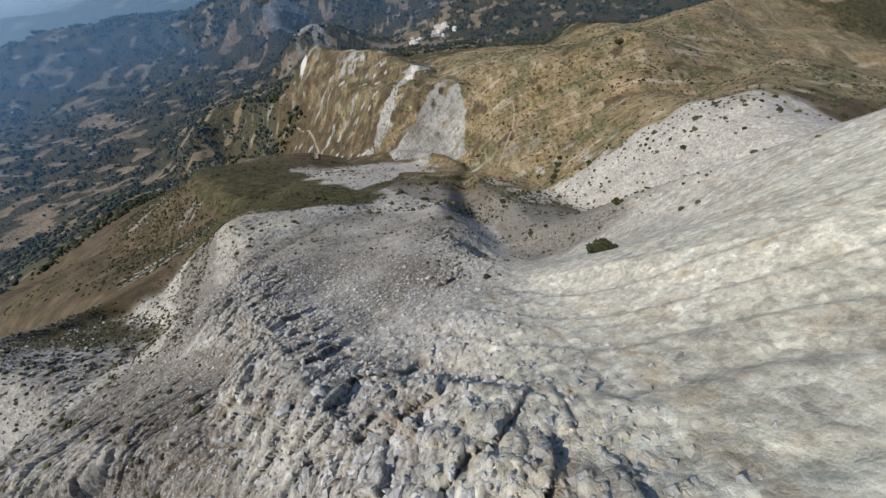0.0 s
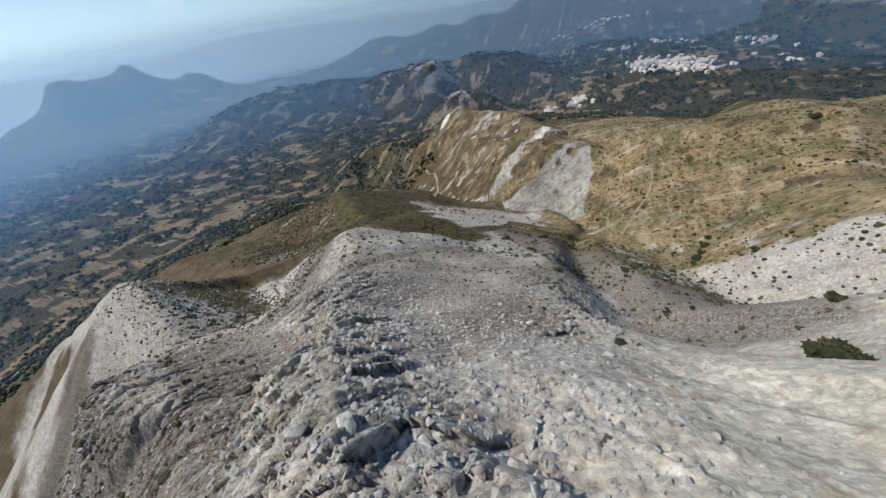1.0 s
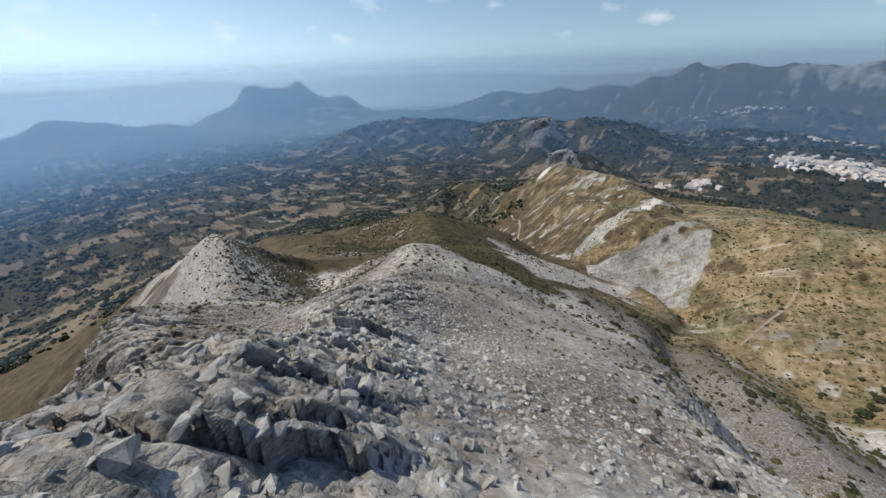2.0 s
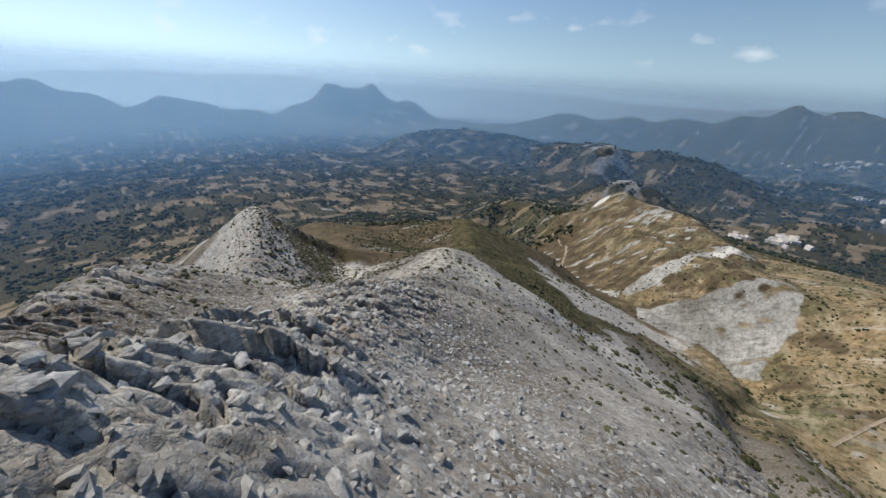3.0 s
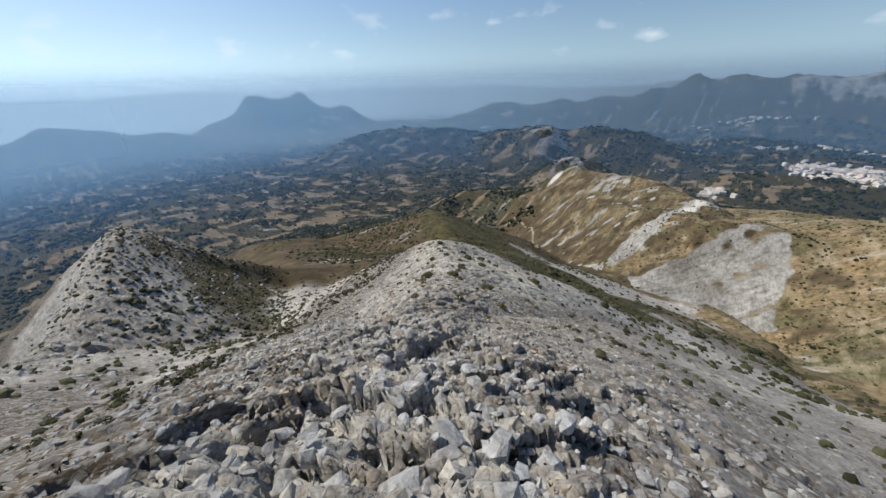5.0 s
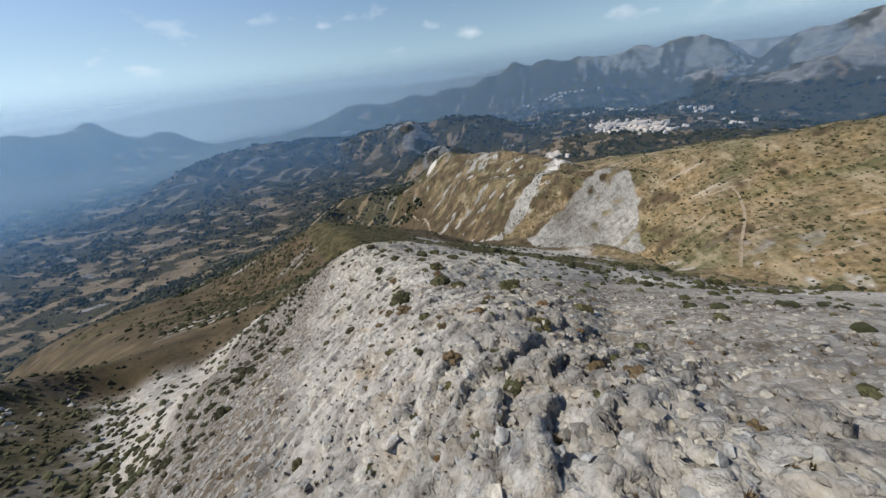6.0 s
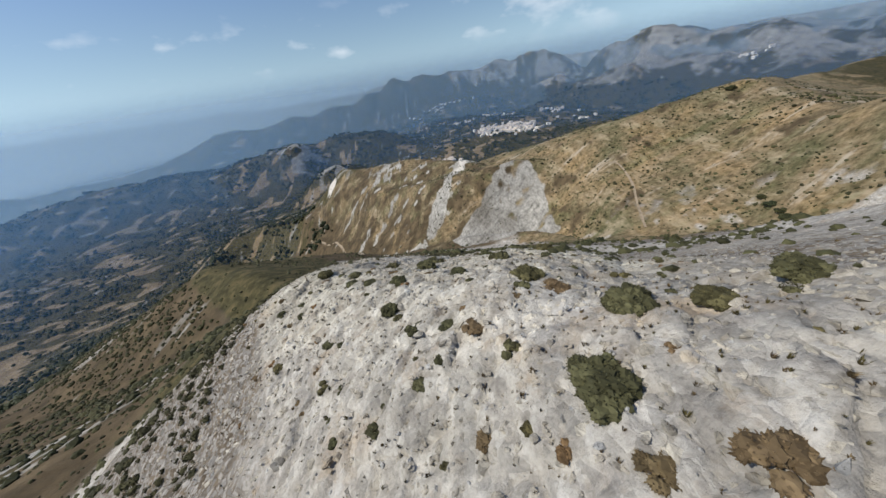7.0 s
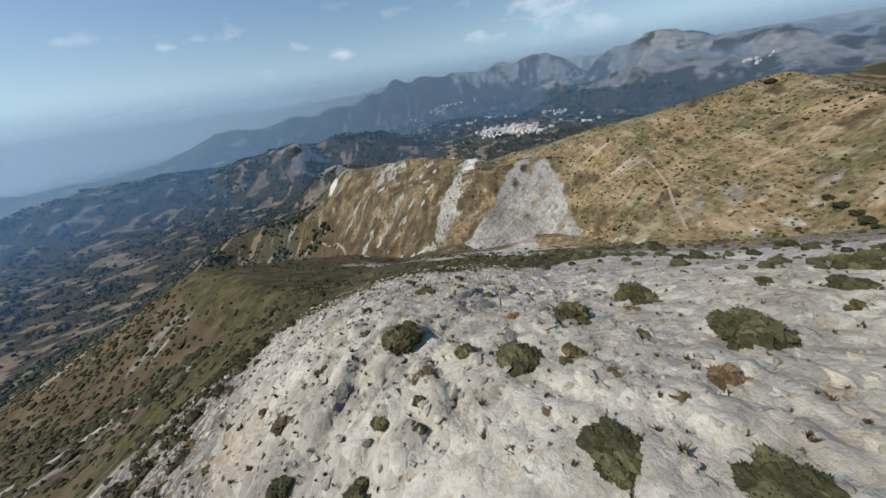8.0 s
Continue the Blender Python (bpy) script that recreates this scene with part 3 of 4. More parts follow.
def ground_material():
    m, n, l, sh = nodes_of("mountain_ground")
    at = n.new("ShaderNodeAttribute")
    at.attribute_name = "cover"
    sep = n.new("ShaderNodeSeparateColor")
    l.new(at.outputs["Color"], sep.inputs[0])
    rough = n.new("ShaderNodeAttribute")
    rough.attribute_name = "blocky"
    col = limestone(n, l, rough.outputs["Fac"])
    white = n.new("ShaderNodeAttribute")
    white.attribute_name = "pale"
    col = mix_node(n, l, white.outputs["Fac"], col, mix_node(n, l, 1.0, col, (1.72, 1.73, 1.52), "MULTIPLY"))
    stain = ramp_node(n, l, noise_node(n, l, .75, 5, .62).outputs["Fac"], [(.57, grey(0)), (.66, grey(.6))])
    col = mix_node(n, l, mix_node(n, l, 1.0, stain.outputs[0], white.outputs["Fac"], "MULTIPLY"), col, (.33, .235, .155))
    tuft = ramp_node(n, l, noise_node(n, l, .35, 7, .72).outputs["Fac"], [(.35, (.078, .063, .036)), (.48, (.165, .132, .082)), (.6, (.24, .193, .124)), (.7, (.335, .285, .202))])
    tuft2 = ramp_node(n, l, noise_node(n, l, .03, 6, .65).outputs["Fac"], [(.36, (.55, .66, .6)), (.5, (.92, .92, .93)), (.66, (1.3, 1.2, 1.1))])
    tuft3 = ramp_node(n, l, noise_node(n, l, .09, 7, .72, stretch=(1, .3, 1)).outputs["Fac"], [(.52, grey(0)), (.66, grey(.8))])
    grass = mix_node(n, l, 1.0, tuft.outputs[0], tuft2.outputs[0], "MULTIPLY")
    grass = mix_node(n, l, tuft3.outputs[0], grass, (.34, .29, .21))
    down_slope, strip, spot_ = n.new("ShaderNodeMapping"), n.new("ShaderNodeTexNoise"), n.new("ShaderNodeNewGeometry")
    down_slope.inputs["Scale"].default_value = (.012, .075, .03)
    strip.inputs["Scale"].default_value, strip.inputs["Detail"].default_value, strip.inputs["Roughness"].default_value = 1.0, 8, .68
    l.new(spot_.outputs["Position"], down_slope.inputs["Vector"])
    l.new(down_slope.outputs[0], strip.inputs["Vector"])
    grass = mix_node(n, l, 1.0, grass, ramp_node(n, l, strip.outputs["Fac"], [(.36, (.62, .72, .6)), (.47, (.95, .96, .9)), (.56, (1.05, 1.03, 1.0)), (.7, (1.3, 1.27, 1.3))]).outputs[0], "MULTIPLY")
    grass = mix_node(n, l, ramp_node(n, l, strip.outputs["Fac"], [(.6, grey(0)), (.66, grey(.75))]).outputs[0], grass, (.37, .335, .27))
    # dry stubble of the valley's clearings
    down, part_ = n.new("ShaderNodeAttribute"), n.new("ShaderNodeMath")
    down.attribute_name, part_.operation = "rugged", "MULTIPLY"
    part_.inputs[1].default_value = .7
    l.new(down.outputs["Fac"], part_.inputs[0])
    stubble = ramp_node(n, l, noise_node(n, l, .02, 7, .65).outputs["Fac"], [(.35, (.15, .112, .07)), (.55, (.26, .2, .128)), (.7, (.36, .29, .2))])
    grass = mix_node(n, l, part_.outputs[0], grass, stubble.outputs[0])
    scrub = ramp_node(n, l, noise_node(n, l, .22, 7, .7).outputs["Fac"], [(.36, (.026, .026, .013)), (.5, (.06, .055, .026)), (.68, (.125, .10, .052))])
    scree = ramp_node(n, l, noise_node(n, l, .5, 7, .7, stretch=(1.2, .25, 1.2)).outputs["Fac"], [(.36, (.185, .184, .172)), (.48, (.285, .284, .27)), (.64, (.38, .378, .362))])
    turn, thin, beds, place = n.new("ShaderNodeMapping"), n.new("ShaderNodeMapping"), n.new("ShaderNodeTexNoise"), n.new("ShaderNodeNewGeometry")
    turn.inputs["Rotation"].default_value, thin.inputs["Scale"].default_value = (0, 0, radians(-31)), (.035, .4, .25)
    beds.inputs["Scale"].default_value, beds.inputs["Detail"].default_value = 1.0, 6
    l.new(place.outputs["Position"], turn.inputs["Vector"])
    l.new(turn.outputs[0], thin.inputs["Vector"])
    l.new(thin.outputs[0], beds.inputs["Vector"])
    bands = ramp_node(n, l, beds.outputs["Fac"], [(.34, grey(.66)), (.46, grey(.95)), (.54, grey(1.0)), (.68, grey(1.16))])
    wide_tone = ramp_node(n, l, noise_node(n, l, .022, 8, .7).outputs["Fac"], [(.34, (.55, .53, .5)), (.5, (.95, .95, .94)), (.66, (1.22, 1.21, 1.18))])
    face = mix_node(n, l, 1.0, mix_node(n, l, 1.0, scree.outputs[0], bands.outputs[0], "MULTIPLY"), wide_tone.outputs[0], "MULTIPLY")
    earth = ramp_node(n, l, noise_node(n, l, .08, 7, .68).outputs["Fac"], [(.34, (.042, .033, .02)), (.5, (.078, .06, .037)), (.66, (.13, .1, .062))])
    # near the crest the soil shows only between packed angular stones
    near = n.new("ShaderNodeAttribute")
    near.attribute_name = "stony"
    dust = ramp_node(n, l, noise_node(n, l, .9, 6, .7).outputs["Fac"], [(.34, (.066, .055, .043)), (.5, (.12, .099, .075)), (.68, (.19, .156, .116))]).outputs[0]
    for size, share in ((5.2, .5), (2.6, .42)):
        own, gap, _ = rubble(n, l, size)
        pick = ramp_node(n, l, own, [(share - .04, grey(0)), (share + .04, grey(1))]).outputs[0]
        rim_ = ramp_node(n, l, gap, [(.03, grey(0)), (.12, grey(1))]).outputs[0]
        piece = mix_node(n, l, 1.0, (.245, .24, .228), ramp_node(n, l, own, [(share, grey(.55)), (.75, grey(.95)), (1, grey(1.3))]).outputs[0], "MULTIPLY")
        dust = mix_node(n, l, mix_node(n, l, 1.0, pick, rim_, "MULTIPLY"), dust, piece)
    earth_col = mix_node(n, l, near.outputs["Fac"], earth.outputs[0], dust)
    edge = n.new("ShaderNodeMath")
    edge.operation = "ADD"
    l.new(noise_node(n, l, .05, 10, .8).outputs["Fac"], edge.inputs[0])
    l.new(noise_node(n, l, .014, 6, .7).outputs["Fac"], edge.inputs[1])

    def torn(source):
        """An uneven border between two covers."""
        a, b = n.new("ShaderNodeMath"), n.new("ShaderNodeMath")
        a.operation, b.operation = "MULTIPLY_ADD", "MULTIPLY_ADD"
        a.use_clamp = False
        b.use_clamp = True
        l.new(edge.outputs[0], a.inputs[0])
        a.inputs[1].default_value = .75
        l.new(source, a.inputs[2])
        l.new(a.outputs[0], b.inputs[0])
        b.inputs[1].default_value, b.inputs[2].default_value = 5.5, -6.375
        return b.outputs[0]

    col = mix_node(n, l, torn(at.outputs["Alpha"]), col, earth_col)
    col = mix_node(n, l, torn(sep.outputs[0]), col, grass)
    col = mix_node(n, l, torn(sep.outputs[1]), col, scrub.outputs[0])
    col = mix_node(n, l, torn(sep.outputs[2]), col, mix_node(n, l, white.outputs["Fac"], face, (.6, .58, .54)))
    l.new(col, sh.inputs["Base Color"])
    sh.inputs["Roughness"].default_value, sh.inputs["Specular IOR Level"].default_value = .95, .15
    relief(n, l, sh, .5, .16, .5, rough.outputs["Fac"])
    return m


def stone_material(name, bleach):
    m, n, l, sh = nodes_of(name)
    info = n.new("ShaderNodeObjectInfo")
    geo = n.new("ShaderNodeNewGeometry")
    add = n.new("ShaderNodeMath")
    add.operation = "ADD"
    l.new(info.outputs["Random"], add.inputs[0])
    l.new(geo.outputs["Random Per Island"], add.inputs[1])
    tone = ramp_node(n, l, add.outputs[0], [(.0, grey(.8)), (.5, grey(.98)), (1, grey(1.2))])
    stone = mix_node(n, l, 1.0, limestone(n, l), bleach, "MULTIPLY")
    l.new(mix_node(n, l, 1.0, stone, tone.outputs[0], "MULTIPLY"), sh.inputs["Base Color"])
    sh.inputs["Roughness"].default_value, sh.inputs["Specular IOR Level"].default_value = .92, .2
    relief(n, l, sh, .5, .5)
    return m


def leaf_material(name, dark, mid, light):
    m, n, l, sh = nodes_of(name)
    geo, info = n.new("ShaderNodeNewGeometry"), n.new("ShaderNodeObjectInfo")
    tone = ramp_node(n, l, geo.outputs["Random Per Island"], [(.0, dark), (.5, mid), (1, light)])
    own = ramp_node(n, l, info.outputs["Random"], [(.0, (.8, .85, .8)), (.6, (1, 1, 1)), (1, (1.25, 1.05, .85))])
    spots = ramp_node(n, l, noise_node(n, l, 3, 5).outputs["Fac"], [(.35, grey(.7)), (.65, grey(1.25))])
    col = mix_node(n, l, 1.0, mix_node(n, l, 1.0, tone.outputs[0], own.outputs[0], "MULTIPLY"), spots.outputs[0], "MULTIPLY")
    l.new(col, sh.inputs["Base Color"])
    sh.inputs["Roughness"].default_value, sh.inputs["Specular IOR Level"].default_value = .8, .2
    return m


def plain_material(name, col, rough=.85, spots=.25, size=1.5):
    m, n, l, sh = nodes_of(name)
    t = ramp_node(n, l, noise_node(n, l, size, 5).outputs["Fac"], [(.3, grey(1 - spots)), (.7, grey(1 + spots * .5))])
    l.new(mix_node(n, l, 1.0, col, t.outputs[0], "MULTIPLY"), sh.inputs["Base Color"])
    sh.inputs["Roughness"].default_value = rough
    return m


def painted_haze(name, share, low, top, tone, west):
    """Haze painted on a see-through sheet: mostly clear, the rest a diffuse colour made lighter towards the sun,
    thinning out above and at the valley floor.
    """
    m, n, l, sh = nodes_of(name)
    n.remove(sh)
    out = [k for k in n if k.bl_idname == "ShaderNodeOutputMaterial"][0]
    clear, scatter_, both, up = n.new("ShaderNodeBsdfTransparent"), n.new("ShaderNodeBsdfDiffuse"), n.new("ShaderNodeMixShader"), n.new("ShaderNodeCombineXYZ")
    # normal fixed upwards, so the painted haze is lit alike all round
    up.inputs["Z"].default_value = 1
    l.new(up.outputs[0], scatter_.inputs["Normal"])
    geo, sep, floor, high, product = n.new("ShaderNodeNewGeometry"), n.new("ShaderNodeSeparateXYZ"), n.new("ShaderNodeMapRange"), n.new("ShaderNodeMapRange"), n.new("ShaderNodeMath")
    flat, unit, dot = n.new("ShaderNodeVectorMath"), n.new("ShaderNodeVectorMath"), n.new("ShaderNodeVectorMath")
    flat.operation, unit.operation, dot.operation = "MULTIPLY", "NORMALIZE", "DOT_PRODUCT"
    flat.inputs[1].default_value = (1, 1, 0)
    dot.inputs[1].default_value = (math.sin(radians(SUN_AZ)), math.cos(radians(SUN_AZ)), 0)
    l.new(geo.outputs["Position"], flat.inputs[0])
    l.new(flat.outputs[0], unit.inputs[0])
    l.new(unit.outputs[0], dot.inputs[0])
    # the haze's glow towards the sun is put into its colour by bearing
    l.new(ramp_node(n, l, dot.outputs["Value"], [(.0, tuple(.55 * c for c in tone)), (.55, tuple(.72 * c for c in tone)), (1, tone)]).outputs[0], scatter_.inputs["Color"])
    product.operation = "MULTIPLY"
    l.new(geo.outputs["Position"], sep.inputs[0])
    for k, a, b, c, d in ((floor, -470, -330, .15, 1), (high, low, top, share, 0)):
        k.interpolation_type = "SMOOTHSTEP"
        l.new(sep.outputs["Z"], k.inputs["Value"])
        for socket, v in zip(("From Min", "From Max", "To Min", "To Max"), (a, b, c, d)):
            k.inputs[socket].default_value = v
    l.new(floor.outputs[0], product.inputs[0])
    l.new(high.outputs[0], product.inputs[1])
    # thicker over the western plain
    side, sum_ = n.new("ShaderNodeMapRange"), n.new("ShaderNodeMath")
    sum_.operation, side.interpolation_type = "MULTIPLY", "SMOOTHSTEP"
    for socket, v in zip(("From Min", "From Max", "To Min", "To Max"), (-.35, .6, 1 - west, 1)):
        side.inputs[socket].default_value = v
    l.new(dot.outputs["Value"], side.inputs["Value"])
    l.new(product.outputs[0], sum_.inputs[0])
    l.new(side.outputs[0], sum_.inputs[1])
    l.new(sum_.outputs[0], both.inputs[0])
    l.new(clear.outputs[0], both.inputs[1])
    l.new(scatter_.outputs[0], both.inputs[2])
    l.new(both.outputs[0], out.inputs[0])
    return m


GROUND, STONE, BLEACHED = ground_material(), stone_material("limestone", (.92, .96, 1.02)), stone_material("bleached_limestone", (1.18, 1.15, 1.07))
LEAF = leaf_material("cushion_shrub_leaf", (.028, .028, .014), (.058, .058, .029), (.1, .098, .05))
DRY = leaf_material("dry_shrub_twig", (.07, .05, .028), (.12, .085, .048), (.18, .13, .075))
TREE = leaf_material("oak_leaf", (.016, .022, .011), (.03, .038, .018), (.055, .06, .03))
WHITE = plain_material("whitewash", (.8, .79, .76))
TILE = plain_material("clay_tile", (.6, .54, .47))

# ---- structure ----
ground = sheet("ground", spread(-104, -82, 12, 34, .34, .155, -4900, 4900, 1.03, 1.035), spread(-16, 2, 92, 108, .34, .155, -4900, 4900, 1.07, 1.03))
ground.data.materials.append(GROUND)
tagged(ground, "pale limestone ridge falling to golden slopes and wooded valley", "mountain terrain", kind="structure")

# see-through painted bowls stand in for the valley's haze, each rising gently outwards
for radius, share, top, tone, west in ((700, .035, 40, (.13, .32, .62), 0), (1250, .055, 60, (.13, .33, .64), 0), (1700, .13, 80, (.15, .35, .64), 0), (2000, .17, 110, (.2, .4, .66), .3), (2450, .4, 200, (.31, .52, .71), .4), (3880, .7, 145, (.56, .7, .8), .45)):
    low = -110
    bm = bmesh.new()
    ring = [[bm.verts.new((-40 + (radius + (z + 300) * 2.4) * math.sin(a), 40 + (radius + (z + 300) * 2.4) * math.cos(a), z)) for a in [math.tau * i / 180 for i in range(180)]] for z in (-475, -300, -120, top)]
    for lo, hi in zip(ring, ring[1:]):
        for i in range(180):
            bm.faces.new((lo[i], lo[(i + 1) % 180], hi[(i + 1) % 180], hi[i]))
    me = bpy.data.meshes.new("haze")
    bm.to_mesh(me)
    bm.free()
    me.materials.append(painted_haze("haze", share, low, top, tone, west))
    tagged(new("haze", me), "see-through sheet painted as bluish summer haze over the valley", "haze", kind="structure")


# ---- things ----
rng = np.random.default_rng(7)


def link_mesh(name, verts, faces, material, parent=None, smooth=False):
    me = bpy.data.meshes.new(name)
    me.from_pydata([tuple(v) for v in verts], [], [tuple(f) for f in faces])
    me.materials.append(material)
    if not smooth:
        me.shade_flat()
    ob = new(name, me)
    ob.parent = parent
    return ob


def ball(level):
    bm = bmesh.new()
    bmesh.ops.create_icosphere(bm, subdivisions=level, radius=1)
    v = np.array([p.co[:] for p in bm.verts])
    f = np.array([[p.index for p in q.verts] for q in bm.faces])
    bm.free()
    return v, f


def stone_shape(points, flat=.62, boxy=.35):
    """A broken block with flat faces: the hull of a few corners, closer to a slab the higher boxy is."""
    bm = bmesh.new()
    for _ in range(points):
        p = rng.normal(size=3)
        p /= np.linalg.norm(p)
        p = p * (1 - boxy) + boxy * p / np.abs(p).max()
        bm.verts.new(p * np.array([1.1, .82, flat]) * rng.uniform(.82, 1.0))
    bmesh.ops.convex_hull(bm, input=bm.verts)
    bmesh.ops.delete(bm, geom=[v for v in bm.verts if not v.link_faces], context="VERTS")
    bmesh.ops.triangulate(bm, faces=bm.faces)
    bm.verts.index_update()
    v = np.array([p.co[:] for p in bm.verts])
    f = np.array([[p.index for p in q.verts] for q in bm.faces])
    bm.free()
    return v, f


def lump_shape(level, flat=.7):
    v, f = ball(level)
    bump = 1 + .22 * np.sin(v[:, 0] * 4 + rng.uniform(0, 6)) * np.cos(v[:, 1] * 5 + rng.uniform(0, 6)) + rng.normal(size=len(v)) * .1
    v = v * bump[:, None] * np.array([1, rng.uniform(.8, 1.1), flat])
    return v, f


def cushion_shape(flat=.6):
    """A low cushion: a lumpy core under a coat of small leaves."""
    v, f = lump_shape(1, flat)
    v, f = [tuple(.86 * p) for p in v], [tuple(q) for q in f]
    for _ in range(150):
        d = rng.normal(size=3)
        d[2] = abs(d[2])
        d /= np.linalg.norm(d)
        at, a, b = d * np.array([1, .95, flat]) * rng.uniform(.82, 1.08), rng.normal(size=3) * .085, rng.normal(size=3) * .085
        base = len(v)
        v += [tuple(at - a), tuple(at + a), tuple(at + b + .07 * d)]
        f.append((base, base + 1, base + 2))
    return np.array(v), np.array(f)


def tuft_shape():
    """A tuft of short blades leaning outwards."""
    v, f = [], []
    for i in range(16):
        a, lean, tall, b = rng.uniform(0, math.tau), rng.uniform(.2, 1.1), rng.uniform(.5, 1.0), len(v)
        c, s = math.cos(a), math.sin(a)
        v += [(.25 * c - .2 * s, .25 * s + .2 * c, -.35), (.25 * c + .2 * s, .25 * s - .2 * c, -.35), (lean * c, lean * s, tall)]
        f.append((b, b + 1, b + 2))
    return np.array(v), np.array(f)


def strewn(name, shapes, place, size, material, lean=.35, sink=.25):
    """Many pieces joined into one mesh, each turned, sized and bedded in its own way."""
    kind = rng.integers(0, len(shapes), len(place))
    turn, tip, side = rng.uniform(0, math.tau, len(place)), rng.normal(0, lean, len(place)), rng.normal(0, lean, len(place))
    all_v, all_f, base = [], [], 0
    for k, (v, f) in enumerate(shapes):
        pick = np.nonzero(kind == k)[0]
        if not len(pick):
            continue
        p = np.repeat(v[None], len(pick), 0) * size[pick, None, None]
        a, b, c = tip[pick, None], side[pick, None], turn[pick, None]
        x, y, z = p[..., 0], p[..., 1], p[..., 2]
        y, z = y * np.cos(a) - z * np.sin(a), y * np.sin(a) + z * np.cos(a)
        x, z = x * np.cos(b) + z * np.sin(b), -x * np.sin(b) + z * np.cos(b)
        x, y = x * np.cos(c) - y * np.sin(c), x * np.sin(c) + y * np.cos(c)
        q = np.stack([x, y, z + (.3 - sink) * size[pick, None]], -1) + place[pick, None]
        all_v.append(q.reshape(-1, 3))
        all_f.append((f[None] + (base + np.arange(len(pick)) * len(v))[:, None, None]).reshape(-1, 3))
        base += len(pick) * len(v)
    v, f = np.concatenate(all_v), np.concatenate(all_f)
    me = bpy.data.meshes.new(name)
    me.vertices.add(len(v))
    me.vertices.foreach_set("co", v.astype(np.float32).ravel())
    me.loops.add(f.size)
    me.loops.foreach_set("vertex_index", f.ravel().astype(np.int32))
    me.polygons.add(len(f))
    me.polygons.foreach_set("loop_start", (np.arange(len(f)) * 3).astype(np.int32))
    me.update(calc_edges=True)
    me.shade_flat()
    me.materials.append(material)
    return new(name, me)


def on_ground(x, y, fine=True):
    return np.stack([x, y, ground_height(x, y, fine)], 1)


def sample(count, x0, x1, y0, y1, chance):
    x, y = rng.uniform(x0, x1, count), rng.uniform(y0, y1, count)
    keep = rng.uniform(0, 1, count) < chance(x, y)
    return x[keep], y[keep]


WAY = [(4, 5), (0, 10), (-4, 16), (-13, 27), (-22, 34), (-43, 41), (-53, 48), (-66, 61), (-75, 77), (-77, 92)]

# boulders of the crest outcrops
CREST = [(4, 3), (-5, 8.5), (-12.5, 13.2), (-17.5, 18), (-28.8, 29.8), (-37, 34), (-50, 50)]


def boulder_mesh(points, flat):
    """An angular block with edges worn round."""
    v, f = stone_shape(points, flat, .35)
    bm = bmesh.new()
    at = [bm.verts.new(p) for p in v]
    for q in f:
        bm.faces.new([at[k] for k in q])
    bmesh.ops.dissolve_limit(bm, angle_limit=.2, verts=bm.verts, edges=bm.edges)
    bmesh.ops.bevel(bm, geom=list(bm.edges), offset=.05, segments=2, profile=.6, affect="EDGES")
    bmesh.ops.triangulate(bm, faces=bm.faces)
    bmesh.ops.subdivide_edges(bm, edges=[e for e in bm.edges if e.calc_length() > .3], cuts=2, use_grid_fill=True)
    bmesh.ops.triangulate(bm, faces=bm.faces)
    shift = rng.uniform(0, 9, 3)
    for p in bm.verts:
        a = p.co * 4.2
        p.co += p.co.normalized() * (.035 * math.sin(a.x + shift[0]) * math.cos(a.y * 1.3 + shift[1]) + .03 * math.sin(a.z * 2.1 + a.x + shift[2]))
    me = bpy.data.meshes.new("boulder")
    bm.to_mesh(me)
    bm.free()
    me.shade_flat()
    me.materials.append(STONE)
    return me


meshes = [boulder_mesh(20 + 2 * k, .32 + .02 * k) for k in range(10)]
x, y = sample(5200, -58, 8, -2, 62, lambda x, y: .95 * np.exp(-(away(x, y, CREST) / 3.6) ** 2) + .05 * np.exp(-(away(x, y, [(3, 28), (8, 44), (3, 58)]) / 4) ** 2))
x, y = x[:90], y[:90]
z = ground_height(x, y)
size = np.clip(np.exp(rng.normal(-1.0, .3, len(x))), .2, .6) * (1 - .35 * ramp(-x, 40, 55))
for i in range(len(x)):
    ob = new("boulder", meshes[i % len(meshes)])
    ob.matrix_basis = pose(x[i], y[i], z[i] - .24 * size[i], rng.normal(7, 7), rng.normal(-6, 7), rng.normal(-35, 22)) @ Matrix.Diagonal((1.35 * size[i], size[i], size[i], 1))
    tagged(ob, "weathered grey limestone boulder bedded in the ridge crest", "boulder", group="boulders of the ridge crest")

# a jagged outcrop on the crest
for px, py, tall, wide in ((-36.2, 34.4, 1.5, 1.2), (-35.2, 35.0, 1.1, 1.0), (-36.9, 33.4, 1.2, 1.1), (-34.6, 34.0, 1.0, 1.1), (-33.6, 34.8, .8, 1.0), (-29.2, 30.4, .9, 1.2), (-30.4, 31.4, 1.0, 1.1)):
    base = float(ground_height(np.array([px]), np.array([py]))[0])
    ob = new("outcrop", meshes[int(tall * 10) % len(meshes)])
    ob.matrix_basis = pose(px, py, base + .1 * tall, 8, -10, px * 40) @ Matrix.Diagonal((wide, wide * .8, tall, 1))
    tagged(ob, "jagged grey limestone outcrop standing on the crest", "rock outcrop", group="outcrops of the crest")

